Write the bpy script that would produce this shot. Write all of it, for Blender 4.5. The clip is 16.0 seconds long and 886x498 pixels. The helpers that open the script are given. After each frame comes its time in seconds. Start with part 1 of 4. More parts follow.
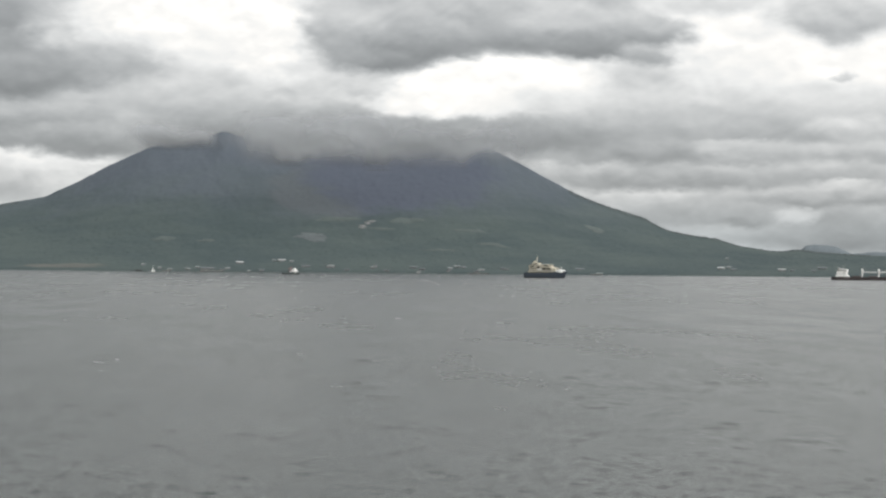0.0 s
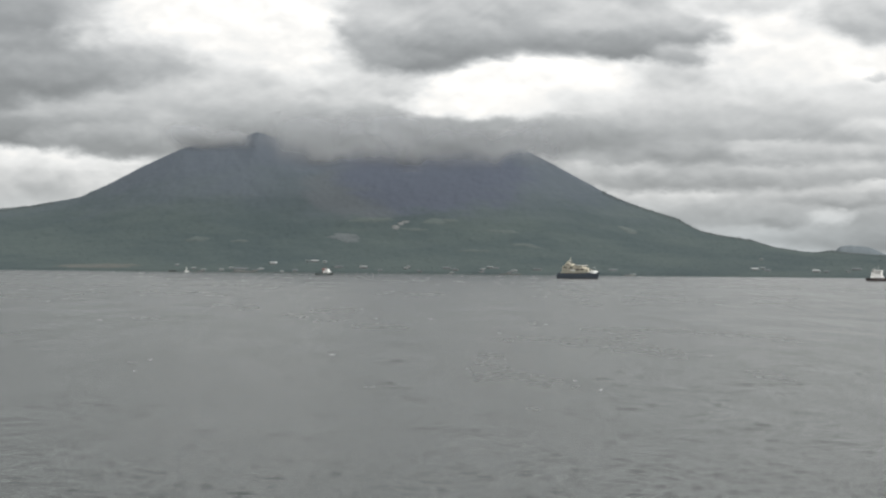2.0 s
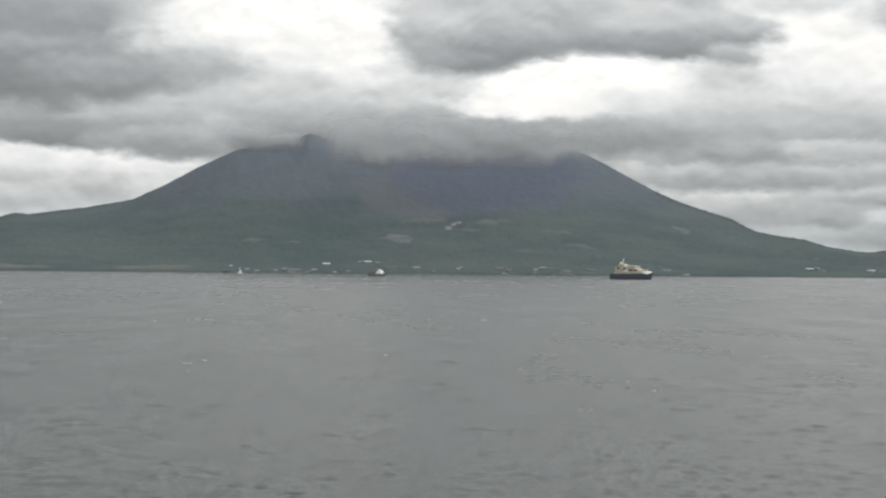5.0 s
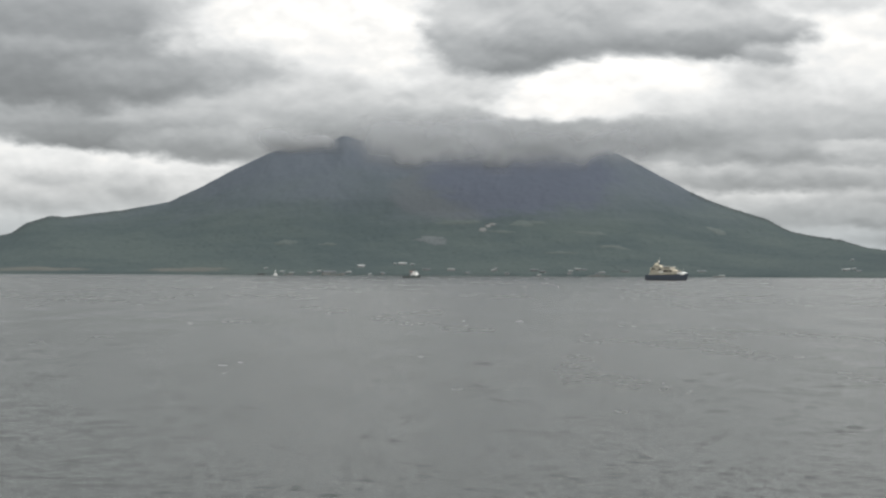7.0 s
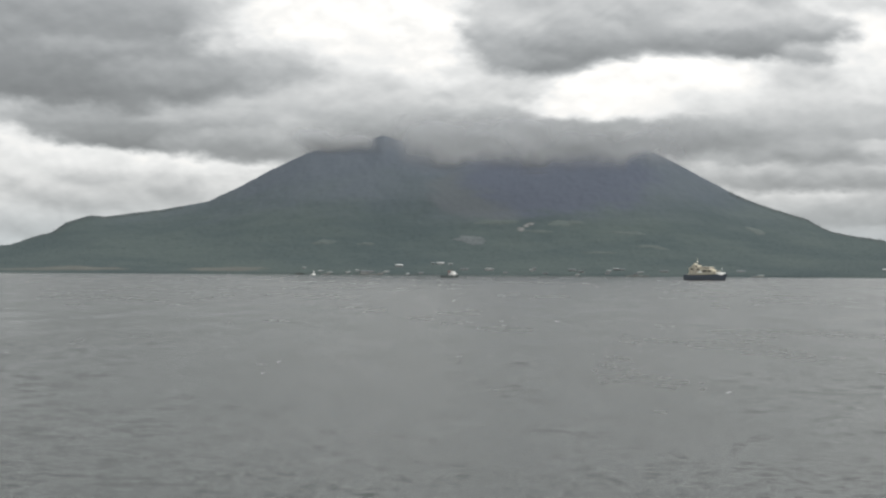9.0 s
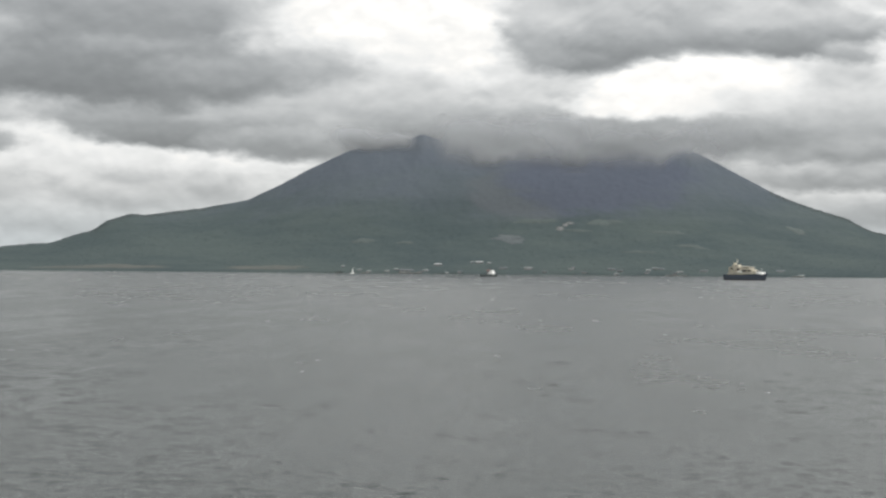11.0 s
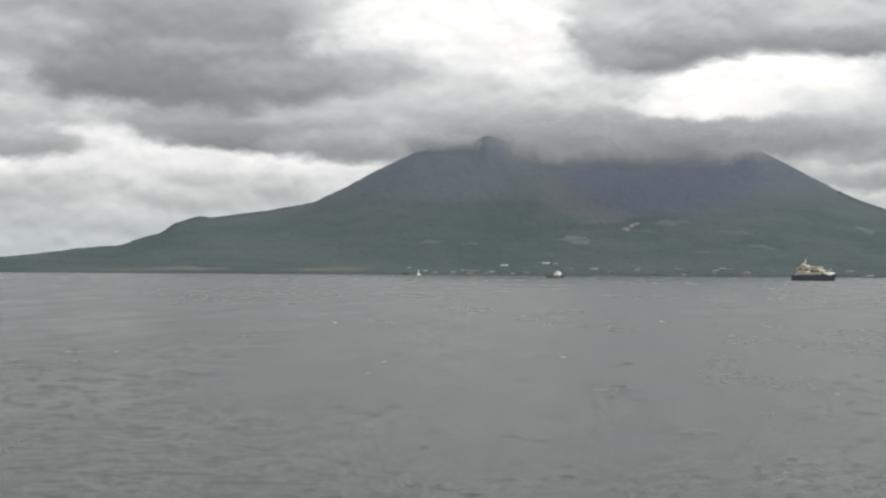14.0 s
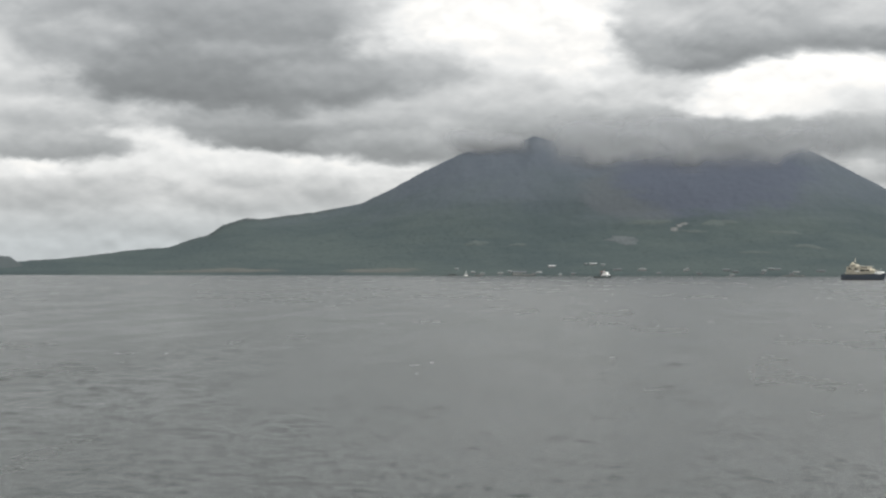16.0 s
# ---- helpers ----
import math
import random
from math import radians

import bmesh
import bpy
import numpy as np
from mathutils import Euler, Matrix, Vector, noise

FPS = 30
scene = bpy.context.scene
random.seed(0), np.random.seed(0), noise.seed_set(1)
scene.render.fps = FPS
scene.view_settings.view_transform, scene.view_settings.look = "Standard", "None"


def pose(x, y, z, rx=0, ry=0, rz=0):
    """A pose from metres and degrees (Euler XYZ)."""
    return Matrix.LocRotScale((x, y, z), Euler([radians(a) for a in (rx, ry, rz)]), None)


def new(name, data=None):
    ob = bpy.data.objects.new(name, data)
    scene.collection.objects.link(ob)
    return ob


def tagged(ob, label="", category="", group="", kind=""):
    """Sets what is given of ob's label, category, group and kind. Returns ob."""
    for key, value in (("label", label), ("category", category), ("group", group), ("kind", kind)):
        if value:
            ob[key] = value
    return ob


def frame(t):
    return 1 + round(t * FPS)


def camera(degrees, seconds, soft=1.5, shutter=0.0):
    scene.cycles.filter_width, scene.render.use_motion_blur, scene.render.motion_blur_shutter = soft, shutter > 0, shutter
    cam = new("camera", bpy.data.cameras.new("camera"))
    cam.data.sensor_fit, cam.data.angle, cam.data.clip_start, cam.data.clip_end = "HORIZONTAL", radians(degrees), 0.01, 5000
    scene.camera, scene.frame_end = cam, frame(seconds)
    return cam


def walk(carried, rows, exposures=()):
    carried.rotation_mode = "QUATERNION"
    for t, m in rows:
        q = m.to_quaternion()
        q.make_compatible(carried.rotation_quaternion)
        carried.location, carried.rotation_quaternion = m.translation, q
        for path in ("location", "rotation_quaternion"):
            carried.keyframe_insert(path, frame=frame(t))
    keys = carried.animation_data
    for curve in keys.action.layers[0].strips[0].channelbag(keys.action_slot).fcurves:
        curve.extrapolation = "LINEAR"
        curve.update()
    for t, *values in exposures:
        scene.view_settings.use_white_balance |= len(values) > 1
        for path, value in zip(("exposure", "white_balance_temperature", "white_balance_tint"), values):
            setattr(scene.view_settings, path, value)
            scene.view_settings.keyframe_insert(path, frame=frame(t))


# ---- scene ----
# A wide bay under broken overcast, a volcano with its summit in cloud, ships at anchor.
# The viewpoint stands 12 m over the water and only turns.
EYE = 12.0
cam = camera(28.0, 16.0, soft=2.4)
# seconds, bearing to the right of north, pitch up, lean to the right (degrees)
ROWS = [
    (0.0, 4.966, 0.595, -0.504), (0.5, 4.704, 0.594, -0.513), (1.0, 4.442, 0.598, -0.533),
    (1.5, 4.173, 0.604, -0.555), (2.0, 3.902, 0.607, -0.556), (2.5, 3.614, 0.607, -0.560),
    (3.0, 3.335, 0.605, -0.570), (3.5, 3.043, 0.599, -0.579), (4.0, 2.765, 0.598, -0.575),
    (6.5, 1.364, 0.658, -0.295), (7.0, 1.085, 0.662, -0.280), (7.5, 0.777, 0.662, -0.247),
    (8.0, 0.490, 0.659, -0.240), (8.5, 0.175, 0.655, -0.290), (11.0, -1.396, 0.604, -0.501),
    (11.5, -1.733, 0.600, -0.509), (12.0, -2.087, 0.598, -0.518), (12.5, -2.429, 0.602, -0.520),
    (13.0, -2.776, 0.612, -0.475), (13.5, -3.168, 0.620, -0.400), (14.0, -3.527, 0.632, -0.328),
    (14.5, -3.882, 0.637, -0.272), (15.0, -4.276, 0.643, -0.225), (15.5, -4.662, 0.651, -0.165),
    (16.0, -5.050, 0.656, -0.100),
]
walk(cam, [(t, pose(0, 0, EYE, 0, 0, -yaw) @ pose(0, 0, 0, 90 + pitch) @ pose(0, 0, 0, 0, 0, -lean)) for t, yaw, pitch, lean in ROWS])
scene.view_settings.exposure = 0.0

# ---------------------------------------------------------------- node helpers
class Nodes:
    def __init__(self, tree):
        self.tree = tree
        tree.nodes.clear()

    def add(self, kind):
        return self.tree.nodes.new(kind)

    def put(self, socket, value):
        if isinstance(value, bpy.types.NodeSocket):
            self.tree.links.new(value, socket)
        else:
            socket.default_value = value

    def math(self, op, a, b=0.0, c=0.0, clamp=False):
        n = self.add("ShaderNodeMath")
        n.operation, n.use_clamp = op, clamp
        for s, v in zip(n.inputs, (a, b, c)):
            self.put(s, v)
        return n.outputs[0]

    def mix(self, fac, a, b):
        n = self.add("ShaderNodeMix")
        n.data_type = "FLOAT"
        self.put(n.inputs[0], fac), self.put(n.inputs[2], a), self.put(n.inputs[3], b)
        return n.outputs[0]

    def blend(self, fac, a, b, how="MIX"):
        n = self.add("ShaderNodeMix")
        n.data_type, n.blend_type = "RGBA", how
        self.put(n.inputs[0], fac), self.put(n.inputs[6], a), self.put(n.inputs[7], b)
        return n.outputs[2]

    def noise(self, vector, scale, detail=4.0, rough=0.55, colour=False, distortion=0.0):
        n = self.add("ShaderNodeTexNoise")
        self.put(n.inputs["Vector"], vector)
        n.inputs["Scale"].default_value = scale
        n.inputs["Detail"].default_value = detail
        n.inputs["Roughness"].default_value = rough
        n.inputs["Distortion"].default_value = distortion
        return n.outputs["Color" if colour else 0]

    def smooth(self, x, lo, hi, to_lo=0.0, to_hi=1.0):
        n = self.add("ShaderNodeMapRange")
        n.interpolation_type = "SMOOTHSTEP"
        for i, v in enumerate((x, lo, hi, to_lo, to_hi)):
            self.put(n.inputs[i], v)
        return n.outputs[0]

    def scaled(self, vector, x, y, z):
        n = self.add("ShaderNodeVectorMath")
        n.operation = "MULTIPLY"
        self.put(n.inputs[0], vector)
        n.inputs[1].default_value = (x, y, z)
        return n.outputs[0]

    def split(self, vector):
        n = self.add("ShaderNodeSeparateXYZ")
        self.put(n.inputs[0], vector)
        return n.outputs

    def join(self, x, y, z):
        n = self.add("ShaderNodeCombineXYZ")
        for s, v in zip(n.inputs, (x, y, z)):
            self.put(s, v)
        return n.outputs[0]


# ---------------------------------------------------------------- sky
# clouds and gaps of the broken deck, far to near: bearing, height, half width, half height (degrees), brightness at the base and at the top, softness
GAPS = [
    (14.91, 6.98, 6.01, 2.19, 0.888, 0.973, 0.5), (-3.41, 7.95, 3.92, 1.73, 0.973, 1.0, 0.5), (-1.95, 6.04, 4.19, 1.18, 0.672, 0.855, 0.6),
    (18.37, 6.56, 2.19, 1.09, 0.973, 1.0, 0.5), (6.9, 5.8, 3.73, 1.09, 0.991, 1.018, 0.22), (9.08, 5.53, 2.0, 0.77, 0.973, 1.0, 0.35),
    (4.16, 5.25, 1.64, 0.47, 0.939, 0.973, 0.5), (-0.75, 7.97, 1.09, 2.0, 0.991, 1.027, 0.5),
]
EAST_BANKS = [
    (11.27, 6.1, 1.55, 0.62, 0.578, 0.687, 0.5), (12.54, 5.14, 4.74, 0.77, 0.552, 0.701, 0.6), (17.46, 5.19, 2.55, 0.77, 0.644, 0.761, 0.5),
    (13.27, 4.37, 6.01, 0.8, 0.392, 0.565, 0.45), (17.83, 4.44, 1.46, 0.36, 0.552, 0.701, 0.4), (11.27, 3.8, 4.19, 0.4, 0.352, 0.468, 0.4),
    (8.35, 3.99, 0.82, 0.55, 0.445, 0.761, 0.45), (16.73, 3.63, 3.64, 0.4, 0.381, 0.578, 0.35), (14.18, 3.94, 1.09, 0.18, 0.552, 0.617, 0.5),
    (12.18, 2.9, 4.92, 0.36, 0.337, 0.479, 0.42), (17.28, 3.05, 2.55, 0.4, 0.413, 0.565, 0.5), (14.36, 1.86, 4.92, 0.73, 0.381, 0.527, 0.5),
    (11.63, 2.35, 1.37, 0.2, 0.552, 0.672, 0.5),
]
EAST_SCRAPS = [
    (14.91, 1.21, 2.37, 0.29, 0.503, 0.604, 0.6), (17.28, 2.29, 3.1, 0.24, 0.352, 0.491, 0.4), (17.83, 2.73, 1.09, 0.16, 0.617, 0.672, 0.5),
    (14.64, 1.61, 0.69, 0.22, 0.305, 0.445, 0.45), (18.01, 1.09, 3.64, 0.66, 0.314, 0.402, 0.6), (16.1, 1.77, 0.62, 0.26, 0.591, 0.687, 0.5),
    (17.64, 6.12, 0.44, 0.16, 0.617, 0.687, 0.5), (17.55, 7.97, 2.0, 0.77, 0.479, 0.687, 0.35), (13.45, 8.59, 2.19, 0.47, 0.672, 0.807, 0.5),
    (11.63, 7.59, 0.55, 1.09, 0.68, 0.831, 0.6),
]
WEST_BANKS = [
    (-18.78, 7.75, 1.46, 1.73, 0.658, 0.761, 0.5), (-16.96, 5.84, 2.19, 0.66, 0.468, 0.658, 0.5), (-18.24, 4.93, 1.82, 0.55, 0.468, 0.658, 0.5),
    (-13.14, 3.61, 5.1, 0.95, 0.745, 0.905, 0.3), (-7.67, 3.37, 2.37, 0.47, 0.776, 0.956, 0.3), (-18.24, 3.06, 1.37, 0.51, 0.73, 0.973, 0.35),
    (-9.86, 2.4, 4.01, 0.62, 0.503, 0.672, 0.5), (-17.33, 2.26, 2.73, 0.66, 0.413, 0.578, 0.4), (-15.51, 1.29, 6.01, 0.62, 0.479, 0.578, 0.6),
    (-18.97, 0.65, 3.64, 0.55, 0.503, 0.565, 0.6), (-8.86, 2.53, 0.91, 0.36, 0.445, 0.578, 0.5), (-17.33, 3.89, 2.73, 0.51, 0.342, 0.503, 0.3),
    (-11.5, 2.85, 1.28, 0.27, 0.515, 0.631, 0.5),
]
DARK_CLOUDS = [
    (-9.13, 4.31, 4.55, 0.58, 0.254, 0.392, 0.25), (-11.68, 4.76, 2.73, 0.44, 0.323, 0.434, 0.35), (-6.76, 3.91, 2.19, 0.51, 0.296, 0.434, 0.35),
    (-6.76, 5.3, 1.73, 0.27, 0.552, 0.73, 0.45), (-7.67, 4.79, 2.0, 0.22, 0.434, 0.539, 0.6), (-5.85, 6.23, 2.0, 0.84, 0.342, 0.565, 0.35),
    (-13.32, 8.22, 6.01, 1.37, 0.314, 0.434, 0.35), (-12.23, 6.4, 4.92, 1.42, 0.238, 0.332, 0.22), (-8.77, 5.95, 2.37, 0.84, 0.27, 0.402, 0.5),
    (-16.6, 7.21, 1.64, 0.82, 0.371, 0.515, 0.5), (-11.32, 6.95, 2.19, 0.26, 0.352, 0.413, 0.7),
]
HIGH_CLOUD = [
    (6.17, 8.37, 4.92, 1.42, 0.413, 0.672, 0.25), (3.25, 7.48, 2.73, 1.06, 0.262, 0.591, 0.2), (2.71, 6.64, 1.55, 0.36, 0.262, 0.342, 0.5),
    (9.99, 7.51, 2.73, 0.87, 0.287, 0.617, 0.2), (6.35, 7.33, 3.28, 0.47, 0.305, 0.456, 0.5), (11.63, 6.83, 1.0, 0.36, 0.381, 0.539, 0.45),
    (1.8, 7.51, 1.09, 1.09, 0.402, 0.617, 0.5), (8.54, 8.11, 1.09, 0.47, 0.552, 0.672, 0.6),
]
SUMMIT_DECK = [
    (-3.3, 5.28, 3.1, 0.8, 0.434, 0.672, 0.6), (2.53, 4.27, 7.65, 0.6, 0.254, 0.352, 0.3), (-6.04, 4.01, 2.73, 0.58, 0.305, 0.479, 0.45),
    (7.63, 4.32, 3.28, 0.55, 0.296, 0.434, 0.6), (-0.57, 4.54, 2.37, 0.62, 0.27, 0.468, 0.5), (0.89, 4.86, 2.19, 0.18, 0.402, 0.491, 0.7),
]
SUN_BEARING, SUN_HEIGHT = 125.0, 48.0


def make_sky():
    world = bpy.data.worlds.new("overcast_sky")
    world.use_nodes = True
    scene.world = world
    n = Nodes(world.node_tree)
    d = n.add("ShaderNodeTexCoord").outputs["Generated"]
    x, y, z = n.split(d)
    bearing = n.math("MULTIPLY", n.math("ARCTAN2", x, y), 57.29578)
    height = n.math("MULTIPLY", n.math("ARCSINE", n.math("MINIMUM", n.math("MAXIMUM", z, -1.0), 1.0)), 57.29578)
    at = n.join(bearing, height, 0.0)
    flat = n.scaled(at, 1.0, 1.7, 1.0)

    def vec(op, a, b, c=None):
        v = n.add("ShaderNodeVectorMath")
        v.operation = op
        for s, q in zip(v.inputs, (a, b, c)):
            if q is not None:
                n.put(s, q)
        return v.outputs["Value" if op in ("LENGTH", "DOT_PRODUCT") else 0]

    def puffs(where):
        """Rounded cloud lobes, large and small."""
        total = 0.0
        for scale, weight in ((0.42, 0.60), (0.95, 0.28), (2.1, 0.12)):
            lobe = n.math("ABSOLUTE", n.math("SUBTRACT", n.math("MULTIPLY", n.noise(where, scale, 1.0, 0.4), 2.0), 1.0))
            total = n.math("ADD", total, n.math("MULTIPLY", n.smooth(lobe, 0.0, 0.5), weight))
        return total

    billow = puffs(flat)
    relief = n.math("SUBTRACT", billow, puffs(vec("ADD", flat, (0.1, 0.45, 0.0))))
    soft_form = n.noise(n.scaled(at, 0.45, 1.0, 1.0), 0.75, 5.0, 0.55)
    streaks = n.noise(n.scaled(at, 0.30, 1.6, 1.0), 1.1, 4.0, 0.55)
    # ragged rims: the shapes are bent at three scales
    bent = at
    for scale, wide, tall, detail in ((0.45, 1.3, 0.45, 2.0), (1.3, 0.75, 0.36, 3.0), (3.6, 0.26, 0.13, 4.0)):
        shift = vec("SUBTRACT", n.noise(flat, scale, detail, 0.55, colour=True), (0.5, 0.5, 0.5))
        bent = vec("MULTIPLY_ADD", shift, (wide, tall, 0.0), bent)
    bx, by, _ = n.split(bent)
    ragged = n.math("MULTIPLY", n.math("SUBTRACT", 0.5, billow), 0.34)
    value = n.smooth(soft_form, 0.3, 0.7, 0.48, 0.70)
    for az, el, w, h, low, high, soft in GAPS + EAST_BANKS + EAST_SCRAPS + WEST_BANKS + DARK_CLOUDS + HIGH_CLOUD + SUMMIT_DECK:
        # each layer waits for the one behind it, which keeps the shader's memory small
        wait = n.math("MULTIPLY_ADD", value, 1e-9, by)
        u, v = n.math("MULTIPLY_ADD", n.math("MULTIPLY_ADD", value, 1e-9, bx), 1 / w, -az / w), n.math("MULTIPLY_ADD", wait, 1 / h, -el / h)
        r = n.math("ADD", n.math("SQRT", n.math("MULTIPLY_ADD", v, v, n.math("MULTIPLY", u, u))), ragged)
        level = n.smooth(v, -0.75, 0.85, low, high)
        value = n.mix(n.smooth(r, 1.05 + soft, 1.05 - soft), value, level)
    value = n.math("MULTIPLY", value, n.math("ADD", 0.94, n.math("MULTIPLY", soft_form, 0.24)))
    value = n.math("MULTIPLY", value, n.math("ADD", 0.935, n.math("MULTIPLY", streaks, 0.13)))
    value = n.math("MULTIPLY", value, n.math("ADD", 1.0, n.math("MULTIPLY", relief, 0.20)))
    # an overcast sky grows brighter towards the zenith
    value = n.math("MULTIPLY", value, n.smooth(height, 30.0, 80.0, 1.0, 1.5))
    # and round the hidden sun
    to_sun = n.add("ShaderNodeVectorMath")
    to_sun.operation = "DOT_PRODUCT"
    n.put(to_sun.inputs[0], d)
    to_sun.inputs[1].default_value = (math.sin(radians(SUN_BEARING)) * math.cos(radians(SUN_HEIGHT)), math.cos(radians(SUN_BEARING)) * math.cos(radians(SUN_HEIGHT)), math.sin(radians(SUN_HEIGHT)))
    veil = n.smooth(to_sun.outputs["Value"], -0.45, 1.0, 0.36, 2.65)
    value = n.math("MULTIPLY", value, n.mix(n.math("MAXIMUM", n.smooth(height, 9.0, 24.0), n.smooth(y, 0.85, 0.3)), 1.0, veil))
    tint = n.blend(n.smooth(value, 0.25, 0.9), (0.95, 0.985, 1.0, 1), (0.995, 1.0, 0.99, 1))
    tint = n.blend(n.smooth(value, 0.85, 1.02), tint, (1.0, 0.985, 0.955, 1))
    tint = n.blend(n.smooth(height, 2.6, 0.6, 0.0, 0.8), tint, (0.92, 0.99, 1.02, 1))
    grey = n.join(value, value, value)
    cloud = n.blend(1.0, grey, tint, "MULTIPLY")
    sky = n.add("ShaderNodeTexSky")
    sky.sky_type, sky.sun_disc = "NISHITA", False
    sky.sun_elevation, sky.sun_rotation = radians(SUN_HEIGHT), radians(SUN_BEARING)
    blue = n.blend(1.0, sky.outputs[0], (0.1, 0.1, 0.1, 1), "MULTIPLY")
    back = n.add("ShaderNodeBackground")
    n.put(back.inputs[0], n.blend(0.04, cloud, blue))
    out = n.add("ShaderNodeOutputWorld")
    n.put(out.inputs[0], back.outputs[0])


make_sky()
sun = new("sun", bpy.data.lights.new("sun", "SUN"))
sun.data.energy, sun.data.angle, sun.data.color = 1.0, radians(75), (1.0, 0.98, 0.95)
sun.matrix_world = pose(0, 0, 800, 0, 0, -SUN_BEARING) @ pose(0, 0, 0, -(90 - SUN_HEIGHT))


# ---------------------------------------------------------------- materials
def material(name, colour, rough=0.7, metal=0.0, vary=0.15, scale=0.5, bump=0.0, bump_scale=4.0, per_object=0.0, per_island=0.0):
    """A painted, stained or weathered surface with variation at two scales."""
    m = bpy.data.materials.new(name)
    m.use_nodes = True
    n = Nodes(m.node_tree)
    at = n.add("ShaderNodeTexCoord").outputs["Object"]
    wide = n.noise(at, scale, 3.0)
    fine = n.noise(at, scale * 9, 5.0, 0.65)
    shade = n.math("ADD", n.math("MULTIPLY", n.math("SUBTRACT", wide, 0.5), 2.4 * vary), n.math("MULTIPLY", n.math("SUBTRACT", fine, 0.5), 1.4 * vary))
    shade = n.math("ADD", shade, 1.0)
    if per_object:
        shade = n.math("ADD", shade, n.math("MULTIPLY", n.math("SUBTRACT", n.add("ShaderNodeObjectInfo").outputs["Random"], 0.5), per_object))
    if per_island:
        shade = n.math("ADD", shade, n.math("MULTIPLY", n.math("SUBTRACT", n.add("ShaderNodeNewGeometry").outputs["Random Per Island"], 0.5), per_island))
    bsdf = n.add("ShaderNodeBsdfPrincipled")
    n.put(bsdf.inputs["Base Color"], n.blend(1.0, (*colour, 1), n.join(shade, shade, shade), "MULTIPLY"))
    n.put(bsdf.inputs["Roughness"], n.math("ADD", rough - 0.06, n.math("MULTIPLY", fine, 0.12), clamp=True))
    bsdf.inputs["Metallic"].default_value = metal
    if bump:
        b = n.add("ShaderNodeBump")
        b.inputs["Distance"].default_value = bump
        n.put(b.inputs["Height"], n.noise(at, bump_scale, 5.0, 0.65))
        n.put(bsdf.inputs["Normal"], b.outputs[0])
    n.put(n.add("ShaderNodeOutputMaterial").inputs[0], bsdf.outputs[0])
    return m


def sea_material():
    m = bpy.data.materials.new("sea_water")
    m.use_nodes = True
    n = Nodes(m.node_tree)
    at = n.add("ShaderNodeTexCoord").outputs["Object"]
    lanes = n.noise(n.scaled(at, 0.010, 0.0035, 1.0), 1.0, 4.0, 0.6)
    paws = n.noise(n.scaled(at, 0.07, 0.016, 1.0), 1.0, 4.0, 0.6)
    chop = n.noise(n.scaled(at, 0.7, 1.0, 1.0), 1.7, 5.0, 0.6)
    ripple = n.noise(n.scaled(at, 0.8, 1.0, 1.0), 5.0, 4.0, 0.6)
    b = n.add("ShaderNodeBump")
    n.put(b.inputs["Strength"], n.smooth(lanes, 0.3, 0.7, 0.85, 0.95))
    b.inputs["Distance"].default_value = 0.21
    n.put(b.inputs["Height"], n.math("ADD", chop, n.math("MULTIPLY", ripple, 0.22)))
    bsdf = n.add("ShaderNodeBsdfPrincipled")
    n.put(bsdf.inputs["Base Color"], n.blend(n.smooth(lanes, 0.35, 0.65), (0.061, 0.069, 0.067, 1), (0.068, 0.076, 0.074, 1)))
    n.put(bsdf.inputs["Roughness"], n.math("ADD", n.smooth(lanes, 0.3, 0.7, 0.19, 0.235), n.smooth(paws, 0.35, 0.65, 0.0, 0.06)))
    bsdf.inputs["IOR"].default_value = 1.333
    n.put(bsdf.inputs["Normal"], b.outputs[0])
    n.put(n.add("ShaderNodeOutputMaterial").inputs[0], bsdf.outputs[0])
    return m


